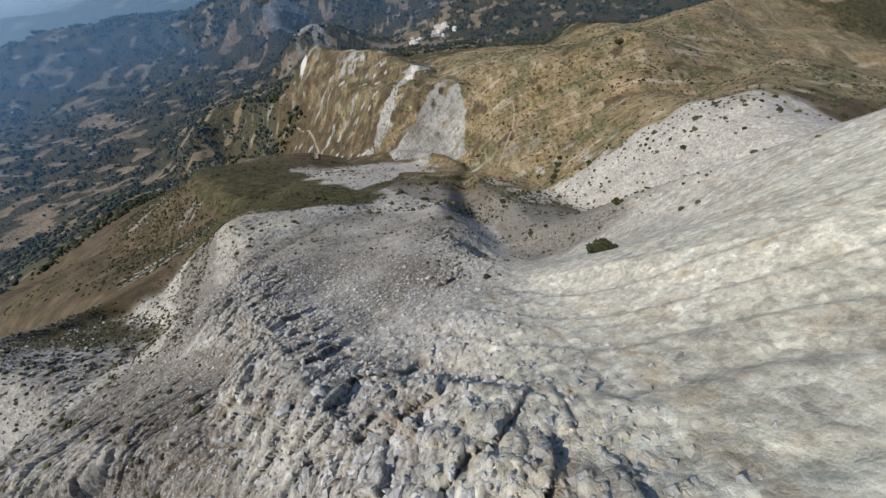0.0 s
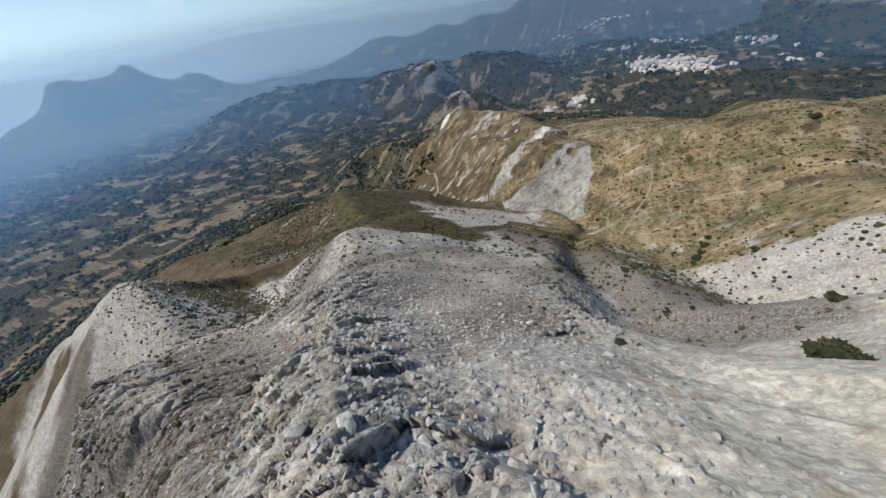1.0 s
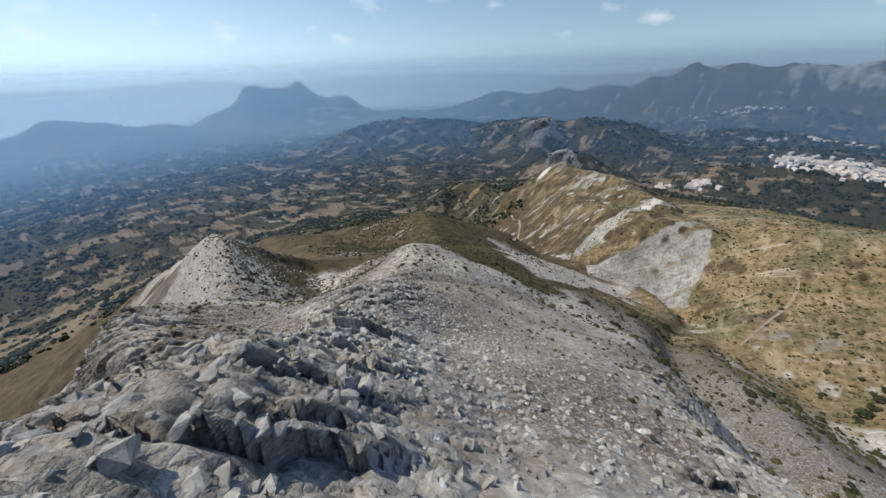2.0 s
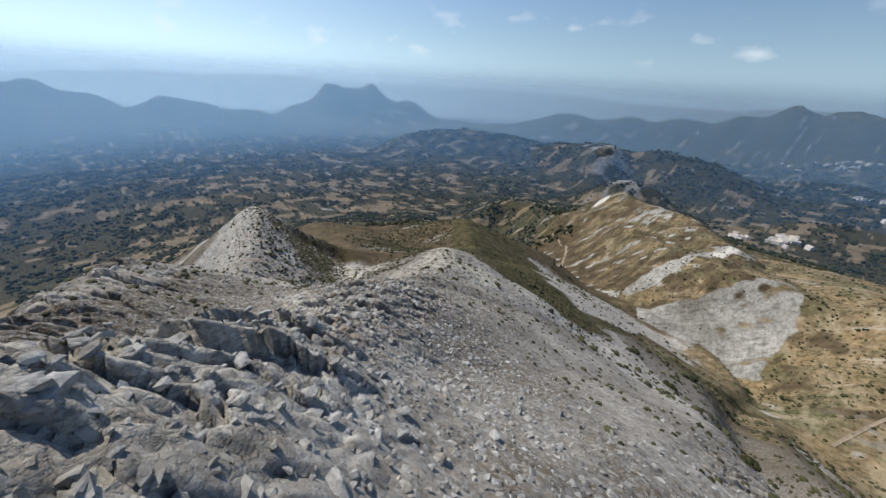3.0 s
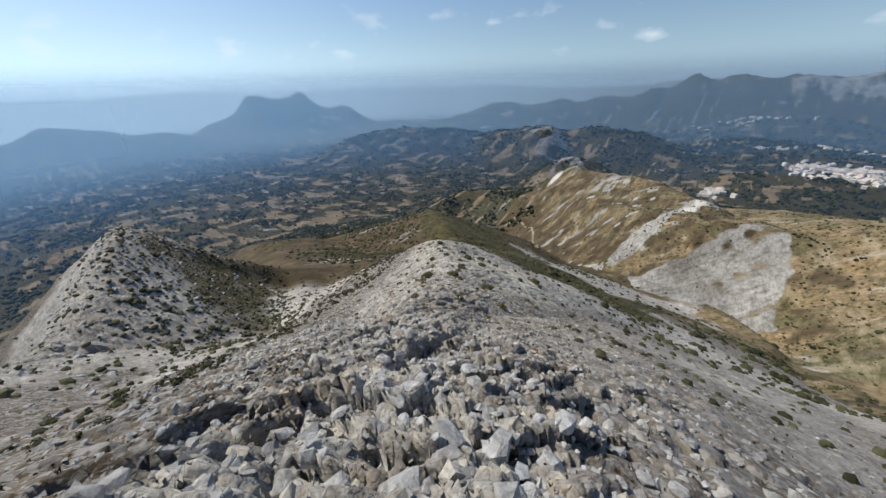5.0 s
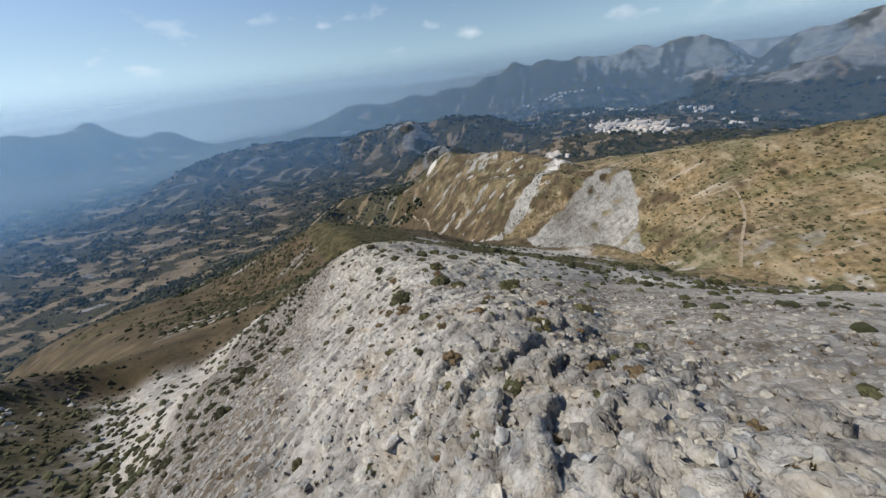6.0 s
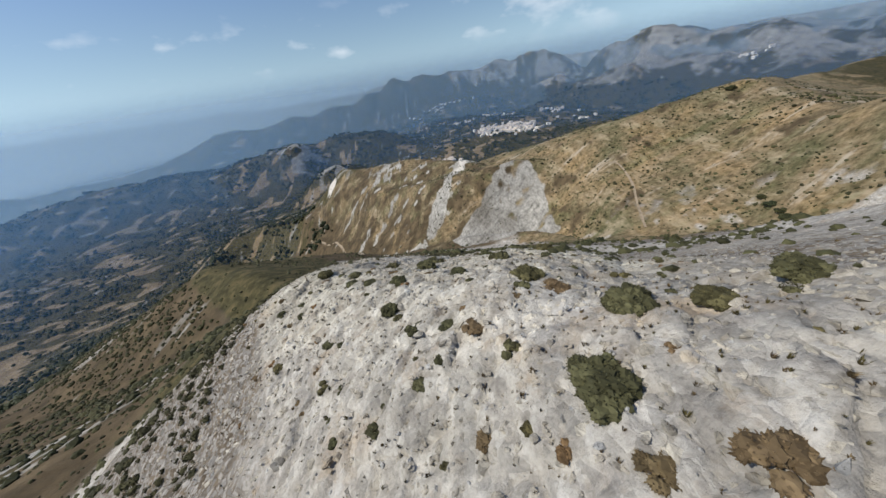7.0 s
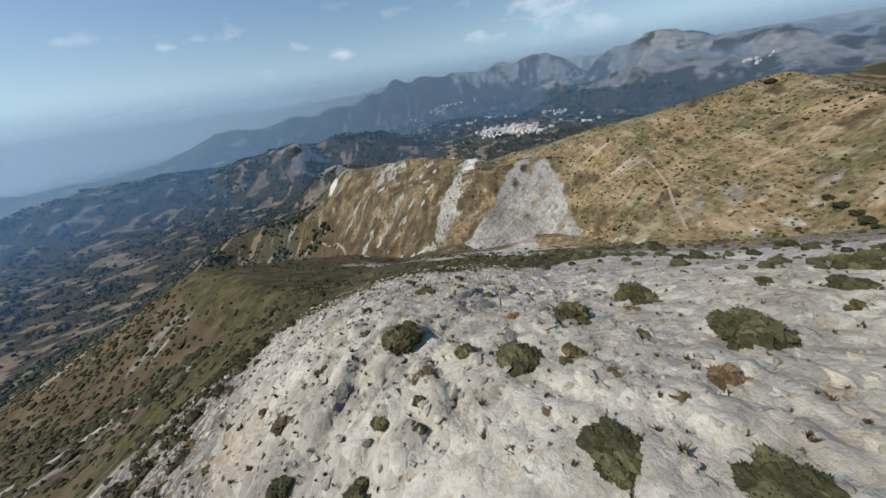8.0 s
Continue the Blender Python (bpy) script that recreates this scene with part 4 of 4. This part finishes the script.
# loose rocks
small = [stone_shape(16, .46) for _ in range(9)]
pebble = [stone_shape(10, .5) for _ in range(9)]
x, y = sample(26000, -62, 12, -4, 70, lambda x, y: np.clip(.5 * np.exp(-(away(x, y, CREST) / 9) ** 2) + .4 * np.exp(-(away(x, y, WAY) / 14) ** 2), 0, 1) * (1 - ramp(y, 46, 56)))
x, y = x[:4200], y[:4200]
size = np.clip(np.exp(rng.normal(-1.65, .42, len(x))), .08, .5)
first = np.argsort(away(x, y, WAY) - 2.5 * size)
x, y, size = x[first], y[first], size[first]
rock_meshes = []
for v, f in small:
    me = bpy.data.meshes.new("rock")
    me.from_pydata([tuple(p) for p in v], [], [tuple(q) for q in f])
    me.shade_flat()
    me.materials.append(STONE)
    rock_meshes.append(me)
for i, (px, py, pz) in enumerate(on_ground(x[:300], y[:300])):
    ob = new("rock", rock_meshes[i % len(rock_meshes)])
    ob.matrix_basis = pose(px, py, pz, rng.normal(8, 14), rng.normal(-6, 14), rng.uniform(0, 360)) @ Matrix.Diagonal((size[i], size[i], size[i], 1))
    tagged(ob, "angular grey limestone rock lying on the ridge", "rock", group="loose rocks along the ridge")
x, y, size = x[300:], y[300:], size[300:]
tagged(strewn("loose_rocks", small, on_ground(x, y), size, STONE, .3, .3), "angular grey limestone rocks strewn along the ridge", "rocks", kind="stuff")
x, y = sample(90000, -100, 28, -2, 104, lambda x, y: np.clip(.9 * np.exp(-(away(x, y, WAY) / 15) ** 2) + .12, 0, 1) * (1 - .8 * ramp(x, 8, 20)))
x, y = x[:12000], y[:12000]
size = np.clip(np.exp(rng.normal(-1.8, .45, len(x))), .07, .5) * (1 - .62 * ramp(y - .3 * x, 62, 78))
tagged(strewn("stones", pebble, on_ground(x, y), size, STONE, .45, .35), "small broken limestone stones covering the slopes", "stones", kind="stuff")
DOME = [(-44, 42), (-52, 54), (-62, 66), (-72, 78), (-78, 92)]
x, y = sample(150000, -96, -34, 38, 106, lambda x, y: .8 * np.exp(-(away(x, y, DOME) / 13) ** 2))
x, y = x[:13000], y[:13000]
size = np.clip(np.exp(rng.normal(-2.1, .5, len(x))), .05, .34)
tagged(strewn("bedded_stones", pebble, on_ground(x, y), size, BLEACHED, .2, .5), "pale flat limestone pieces bedded in the ridge's shoulder", "stones", kind="stuff")


# shrubs
def shrub_model(leaf, twig, lobes, tufts, flat, level=2, leaf_size=.055):
    """A cushion shrub one metre in radius: short woody stems under a lumpy crown of leaf tufts."""
    stems_v, stems_f, v_all, f_all = [], [], [], []
    for i in range(7):
        a, r = i * .9, rng.uniform(.3, .6)
        foot, head, b = np.array([0, 0, -.15]), np.array([r * math.cos(a), r * math.sin(a), .3]), len(stems_v)
        for at, w in ((foot, .05), (head, .025)):
            stems_v += [at + w * np.array(o) for o in ((1, 0, 0), (-.5, .87, 0), (-.5, -.87, 0))]
        stems_f += [(b, b + 1, b + 4, b + 3), (b + 1, b + 2, b + 5, b + 4), (b + 2, b, b + 3, b + 5)]
    n = 0
    for i in range(lobes):
        a, r = rng.uniform(0, math.tau), math.sqrt(rng.uniform(0, .5))
        s = rng.uniform(.26, .46) * (1.1 - .4 * r)
        v, f = lump_shape(level, .8)
        v = v * s + np.array([r * math.cos(a), r * math.sin(a), flat * (.62 - .75 * r * r)])
        v[:, 2] = np.maximum(v[:, 2], -.12)
        v_all.append(v)
        f_all.append(f + n)
        n += len(v)
    crown = np.concatenate(v_all)
    seat = crown[rng.integers(0, len(crown), tufts)]
    out = seat - np.array([0, 0, -.1])
    out /= np.linalg.norm(out, axis=1)[:, None] + 1e-6
    for p, o in zip(seat, out):
        side = np.cross(o, rng.normal(size=3))
        side /= np.linalg.norm(side) + 1e-6
        up, s = np.cross(side, o), leaf_size * rng.uniform(.65, 1.35)
        tip = p + o * s * 1.6 + rng.normal(size=3) * .02
        v_all.append(np.array([p + side * s, p - side * .5 * s + up * .87 * s, p - side * .5 * s - up * .87 * s, tip]))
        f_all.append(np.array([[0, 1, 3], [1, 2, 3], [2, 0, 3]]) + n)
        n += 4
    body = link_mesh("cushion_shrub", stems_v, stems_f, twig)
    link_mesh("foliage", np.concatenate(v_all), np.concatenate(f_all), leaf, body)
    return body


BARK = plain_material("shrub_bark", (.13, .1, .075))
large = [shrub_model(LEAF, BARK, k, 5200, h, 3, .026) for k, h in ((20, .6), (24, .5), (22, .55))]
greens = [shrub_model(LEAF, BARK, k, 900, h, 2, .045) for k, h in ((12, .62), (13, .5), (11, .66))]
browns = [shrub_model(DRY, BARK, 12, 900, .4, 2, .045), shrub_model(DRY, BARK, 13, 900, .34, 2, .045)]
ON_DOME = [(-76.7, 84.8, .75), (-74.7, 83.3, .38), (-73.4, 82.6, .66), (-70.6, 85.2, .8), (-67.1, 86.7, .95), (-67.5, 82.3, 1.0), (-72.2, 82.3, .4), (-55.2, 87.6, 1.2), (-62.0, 84.0, .7),
           (-80.2, 83.1, .45), (-81.9, 81.7, .42), (-79.7, 81.3, .5), (-77.3, 80.4, .38), (-76.0, 81.9, .2), (-76.0, 81.2, .2), (-72.8, 79.6, .59), (-71.2, 78.65, .6), (-71.2, 80.3, .21),
           (-71.7, 81.3, .23), (-73.4, 80.8, .14), (-73.9, 80.2, .15), (-81.5, 84.0, .24), (-69.7, 83.0, .3), (-76.0, 89.8, .6), (-69.2, 77.6, .7)]
ON_SHOULDER = [(-62.7, 65.4, .95), (-60.2, 68.1, .95), (-67.8, 71.3, .5), (-66.3, 70.6, .45), (-65.3, 69.5, .55), (-61.4, 71.0, .7), (-62.1, 72.8, .8), (-62.0, 78.9, .85), (-57.5, 72.4, .5),
               (-67.6, 68.3, .4), (-69.5, 67.5, .4), (-71.3, 67.9, .33), (-65.7, 65.6, .4), (-64.0, 64.4, .34), (-62.7, 63.4, .5), (-61.3, 63.0, .7), (-66.8, 68.7, .3), (-72.8, 71.1, .45),
               (-77.4, 75.0, .5), (-76.7, 78.7, .45), (-69.2, 73.9, .6), (-54.4, 68.1, .95), (-65.2, 76.6, .6), (-58.4, 67.0, .7), (-55.6, 60.0, .54), (-56.0, 56.45, .5),
               (-49.9, 63.8, .7), (-52.6, 59.2, .6), (-66.3, 63.0, .5), (-75.0, 63.8, .6)]
x, y = sample(2600, -96, -34, 40, 106, lambda x, y: .55 * np.exp(-(away(x, y, [(-54, 60), (-64, 70), (-77, 86), (-82, 96)]) / 10.5) ** 2))
spots = [*ON_DOME, *ON_SHOULDER]
for px, py in zip(x, y):
    if len(spots) < 292 and all((px - a) ** 2 + (py - b) ** 2 > (c + .45) ** 2 for a, b, c in spots):
        spots.append((px, py, float(np.clip(np.exp(rng.normal(-1.35, .35)), .14, .45))))
sx, sy, sr = (np.array([s[k] for s in spots]) for k in range(3))
heights = np.percentile([ground_height(sx + .55 * sr * math.cos(a), sy + .55 * sr * math.sin(a)) for a in np.arange(0, 6.2, .7)], 55, axis=0)
for i, ((px, py, r), pz) in enumerate(zip(spots, heights)):
    dry = (i * 7919) % 10 < (2 if r > .4 else 4)
    dry = dry and r < .75
    model = browns[i % 2] if dry else large[i % 3] if r > .55 else greens[i % 3]
    ob = copy_thing(model, pose(px, py, float(pz) - .04, 0, 0, i * 77 % 360) @ Matrix.Diagonal((r, r, r * (.8 if r > .7 else .65), 1)))
    tagged(ob, "dry brown cushion shrub on pale stony ground" if dry else "low olive-green cushion shrub on pale stony ground", "shrub", group="cushion shrubs on the ridge")

# larger bushes of the bowl and the gully's edge
BUSHES = [(26.5, 31.2, 2.4), (43.8, 54.8, 1.6), (57.4, 66.9, 1.3), (86.3, 146, 2.6), (102, 109, 1.6), (4, 72.3, 1.4), (75, 161, 3.2), (78, 166, 2.6), (81, 173, 3.0), (72, 156, 2.2), (84, 180, 2.4),
          (-22, 137, 2.2), (-3, 161, 2.4), (-8, 123, 2.0), (60.5, 146, 1.8), (52.5, 142, 1.6), (28, 63.4, 1.2), (30, 110, 1.6), (40, 128, 1.8), (153, 280, 4.0), (20, 230, 2.4), (34, 236, 2.0)]
for _ in range(46):
    BUSHES.append((rng.uniform(14, 62), rng.uniform(48, 122), rng.uniform(.45, 1.15)))
for (ax, ay), (bx, by) in zip(SCRUB_LINE, SCRUB_LINE[1:]):
    for s in rng.uniform(0, 1, 9):
        BUSHES.append((ax + s * (bx - ax) + rng.normal(0, 3), ay + s * (by - ay) + rng.normal(0, 3), rng.uniform(.5, 1.3)))
oak_models = [shrub_model(TREE, BARK, 16, 600, .85) for _ in range(2)]
small_oaks = [shrub_model(TREE, BARK, 7, 150, .8), shrub_model(LEAF, BARK, 7, 150, .7)]
for i, (px, py, r) in enumerate(BUSHES):
    pz = float(ground_height(np.array([px]), np.array([py]))[0])
    ob = copy_thing((oak_models if r > 1.3 else small_oaks)[i % 2], pose(px, py, pz, 0, 0, i * 63) @ Matrix.Diagonal((r, r, r * .75, 1)))
    ob.name = "evergreen_bush"
    tagged(ob, "dense dark evergreen bush on the steep slope", "bush", group="evergreen bushes of the bowl")
for model in (*large, *greens, *browns, *oak_models, *small_oaks):
    for part in (*model.children, model):
        bpy.data.objects.remove(part)

# small tufts between the stones
lumps = [lump_shape(1, .6) for _ in range(6)]
cushions = [cushion_shape(rng.uniform(.45, .7)) for _ in range(6)]
tufts = [tuft_shape() for _ in range(8)]
for name, words, stuff_of, count in (("dry_tufts", "small dry brown tufts between the stones", DRY, 3400), ("green_tufts", "small olive herb tufts between the stones", LEAF, 2200)):
    x, y = sample(40000, -100, 6, -4, 106, lambda x, y: np.clip(.5 * np.exp(-(away(x, y, DOME) / 15) ** 2) + .16 * np.exp(-(away(x, y, WAY) / 16) ** 2), 0, 1))
    x, y = x[:count], y[:count]
    size = np.clip(np.exp(rng.normal(-2.6, .35, len(x))), .04, .14)
    tagged(strewn(name, tufts, on_ground(x, y), size, stuff_of, .25, .2), words, "tufts", kind="stuff")

# scrub far down the slopes
x, y = sample(170000, -300, 330, 100, 700, lambda x, y: np.clip(.75 * ramp(fractal(x, y, 40, 3, 101), -.25, .3) * np.exp(-((np.hypot(x - 30, y - 190)) / 190) ** 2) + .12, 0, 1) * .42)
p = on_ground(x, y)
size = np.clip(np.exp(rng.normal(-.62, .42, len(x))), .22, 1.6)
on_slab = inside(x, y, [(26, 340), (16, 346), (-54, 292), (-44, 268), (-14, 252), (26, 255), (30, 300)]) > 0
keep = (p[:, 2] > -300) & (away(x, y, WAY) > 30) & (~on_slab | (rng.uniform(0, 1, len(x)) < .2))
size = np.where(on_slab, .6 * size, size)
tagged(strewn("slope_scrub", lumps, p[keep], size[keep], LEAF, .2, .1), "scattered olive scrub on the golden slopes", "scrub", kind="stuff")
x, y = sample(14000, -190, 12, -40, 150, lambda x, y: (.3 + .3 * ramp(-x, 84, 110)) * np.exp(-((away(x, y, WAY) - 34) / 22) ** 2) * (away(x, y, WAY) > 15))
p = on_ground(x, y)
tagged(strewn("flank_scrub", lumps, p, np.clip(np.exp(rng.normal(-1.1, .35, len(x))), .15, .7), LEAF, .2, .1), "small dark shrubs dotting the ridge's flanks", "scrub", kind="stuff")

x, y = sample(16000, -330, -90, 90, 300, lambda x, y: .5 * ramp((x + y) * .707, -75, -45) * ramp(6 - (x + y) * .707, -4, 10) * ramp((y - x) * .707, 150, 175))
x, y = x[:3000], y[:3000]
tagged(strewn("ridge_side_scrub", lumps, on_ground(x, y), np.clip(np.exp(rng.normal(-.5, .4, len(x))), .3, 1.4), TREE, .2, .1), "dense dark scrub down the green ridge's brown side", "scrub", kind="stuff")
x, y = sample(9000, -158, -82, 32, 78, lambda x, y: .9 * ramp(inside(x, y, [(-155, 38), (-112, 34), (-84, 36), (-92, 58), (-155, 76)]), -2, 4))
x, y = x[:1300], y[:1300]
tagged(strewn("lee_scrub", lumps, on_ground(x, y), np.clip(np.exp(rng.normal(-1.1, .4, len(x))), .18, .8), LEAF, .2, .1), "low dark scrub on the shaded side of the spur", "scrub", kind="stuff")
x, y = sample(1200, 8, 70, 34, 128, lambda x, y: .25 + .5 * ramp(fractal(x, y, 18, 3, 105), -.1, .3))
x, y = x[:420], y[:420]
tagged(strewn("bowl_scrub", lumps, on_ground(x, y), np.clip(np.exp(rng.normal(-1.0, .35, len(x))), .2, .75), LEAF, .2, .1), "small dark shrubs scattered over the pale bowl", "scrub", kind="stuff")
x, y = sample(9000, -112, -48, 26, 100, lambda x, y: .7 * np.exp(-(away(x, y, [(-58, 44), (-68, 53), (-77, 62), (-86, 76), (-92, 92)]) / 9) ** 2) * (away(x, y, WAY) > 10))
x, y = x[:1250], y[:1250]
tagged(strewn("dome_side_scrub", cushions, on_ground(x, y), np.clip(np.exp(rng.normal(-1.5, .42, len(x))), .1, .6), LEAF, .2, .1), "small olive shrubs down the shoulder's steep side", "scrub", kind="stuff")
SIDE_SPUR = [(-70, 8), (-90, 16), (-112, 30), (-130, 40), (-150, 44)]
x, y = sample(6000, -170, -62, -6, 76, lambda x, y: .7 * np.exp(-(away(x, y, SIDE_SPUR) / 18) ** 2))
tagged(strewn("spur_scrub", lumps, on_ground(x, y)[:380], np.clip(np.exp(rng.normal(-1.0, .35, 380)), .2, .8), LEAF, .2, .1), "dark low scrub between the rocks of the side spur", "scrub", kind="stuff")
x, y = sample(4000, -160, -62, -6, 70, lambda x, y: .8 * np.exp(-(away(x, y, SIDE_SPUR) / 14) ** 2))
tagged(strewn("spur_rocks", small, on_ground(x, y)[:700], np.clip(np.exp(rng.normal(-.8, .4, 700)), .2, .9), STONE, .3, .45), "angular grey limestone rocks along the side spur", "rocks", kind="stuff")

# woods of the valley
crowns = []
for _ in range(7):
    v, f = ball(1)
    crowns.append((v * (1 + rng.normal(size=(len(v), 1)) * .16) * np.array([1, rng.uniform(.8, 1.2), .85]), f))
az, far = np.radians(rng.uniform(-112, 40, 190000)), 380 + 2300 * rng.uniform(0, 1, 190000) ** 1.15
x, y = -40 + far * np.sin(az), 40 + far * np.cos(az)
keep = rng.uniform(0, 1, len(x)) < .03 + .6 * (1 - fields_of(x, y)) ** 2 * ramp(fractal(x, y, 45, 3, 83), -.3, .2)
x, y = x[keep], y[keep]
p = on_ground(x, y, False)
keep = (p[:, 2] < -270) & (np.hypot(p[:, 0] + 40, p[:, 1] - 40) > 560)
p = p[keep][:29000]
far = np.hypot(p[:, 0], p[:, 1])
size = np.clip(np.exp(rng.normal(.95, .38, len(p))), 1.2, 5.5) * (1 + .9 * ramp(far, 900, 2500))
tagged(strewn("valley_woods", crowns, p, size, TREE, .2, -.2), "dark holm oak woods and groves on the valley floor", "woods", kind="stuff")


# pale dirt tracks
def track(points, wide):
    """A worn track laid on the slope, a little proud of it."""
    way, along_way = np.array(points, float), []
    for a, c in zip(way, way[1:]):
        n = max(2, int(np.hypot(*(c - a)) / 4))
        along_way += [a + (c - a) * k / n for k in range(n)]
    line = np.array(along_way)
    for _ in range(5):
        line[1:-1] = (line[:-2] + 2 * line[1:-1] + line[2:]) / 4
    step = np.gradient(line, axis=0)
    side = np.stack([-step[:, 1], step[:, 0]], 1) / np.hypot(step[:, 0], step[:, 1])[:, None]
    wob = wide * (1 + .35 * fractal(line[:, 0], line[:, 1], 14, 2, 111))[:, None]
    rows = [line + side * wob * s for s in (-.5, 0, .5)]
    v = np.concatenate([np.stack([r[:, 0], r[:, 1], np.maximum(ground_height(r[:, 0], r[:, 1]), ground_height(line[:, 0], line[:, 1])) + .25], 1) for r in rows])
    n = len(line)
    f = [(k * n + i, k * n + i + 1, (k + 1) * n + i + 1, (k + 1) * n + i) for k in (0, 1) for i in range(n - 1)]
    tagged(link_mesh("dirt_track", v, f, TRACK), "pale dusty dirt track worn into the slope", "track", kind="structure")


TRACK = plain_material("pale_dust", (.29, .24, .175), .95, .35, .4)
track([(-302, 592), (-231, 516), (-210, 475), (-128, 281)], 3.4)
track([(58, 272), (67, 270), (70, 264), (66, 249), (65, 241), (56, 224), (44, 195)], 1.4)


# white villages
def house_model(long, wide, tall):
    a, b, e = long / 2, wide / 2, tall
    wall = link_mesh("house", [(-a, -b, -3), (a, -b, -3), (a, b, -3), (-a, b, -3), (-a, -b, e), (a, -b, e), (a, b, e), (-a, b, e), (-a, 0, e + b * .5), (a, 0, e + b * .5)],
                     [(0, 1, 5, 4), (2, 3, 7, 6), (1, 2, 6, 9, 5), (3, 0, 4, 8, 7)], WHITE)
    o, t = .5, .25
    top = [(-a - o, -b - o, e - o * .5), (a + o, -b - o, e - o * .5), (a + o, 0, e + b * .5), (-a - o, 0, e + b * .5), (a + o, b + o, e - o * .5), (-a - o, b + o, e - o * .5)]
    link_mesh("roof", top + [(x, y, z + t) for x, y, z in top], [(0, 1, 2, 3), (3, 2, 4, 5), (6, 9, 8, 7), (9, 11, 10, 8), (0, 6, 7, 1), (4, 10, 11, 5), (1, 7, 8, 2), (2, 8, 10, 4), (0, 3, 9, 6), (3, 5, 11, 9)], TILE, wall)
    for k in (-.28, .28):
        link_mesh("window", [(k * long - .6, -b - .04, 1.2), (k * long + .6, -b - .04, 1.2), (k * long + .6, -b - .04, 2.6), (k * long - .6, -b - .04, 2.6),
                             (k * long - .6, -b + .1, 1.2), (k * long + .6, -b + .1, 1.2), (k * long + .6, -b + .1, 2.6), (k * long - .6, -b + .1, 2.6)],
                  [(0, 1, 2, 3), (0, 4, 5, 1), (3, 2, 6, 7), (0, 3, 7, 4), (1, 5, 6, 2)], DARK, wall)
    return wall


DARK = plain_material("window_dark", (.05, .05, .055), .4)
homes = [house_model(*s) for s in ((15, 9, 6), (12, 10, 8), (20, 9, 6))]
TOWNS = [(13.5, 1640, 5.2, 90, 150), (9.5, 1700, 2.5, 70, 40), (1.2, 1330, 1.6, 60, 26), (2.5, 2750, 5.0, 140, 30), (-3, 1270, 1.2, 40, 8), (44, 2480, 1.4, 60, 14), (12, 2200, 3.2, 90, 22), (20, 2050, 2.6, 80, 16), (6, 2050, 2.4, 50, 14), (25, 1750, 3, 120, 8)]
for az, far, spread_az, deep, count in TOWNS:
    for i in range(count):
        a, d = radians(az + rng.normal(0, spread_az * .45)), far + rng.normal(0, deep * .5)
        px, py = 4 + d * math.sin(a), 5 + d * math.cos(a)
        pz = float(ground_height(np.array([px]), np.array([py]), False)[0])
        s = rng.uniform(.75, 1.3)
        ob = copy_thing(homes[i % 3], pose(px, py, pz, 0, 0, rng.uniform(0, 360)) @ Matrix.Diagonal((s, s, s, 1)))
        tagged(ob, "whitewashed village house with a clay tile roof", "house", group="houses of the villages")
for model in homes:
    for part in (*model.children, model):
        bpy.data.objects.remove(part)
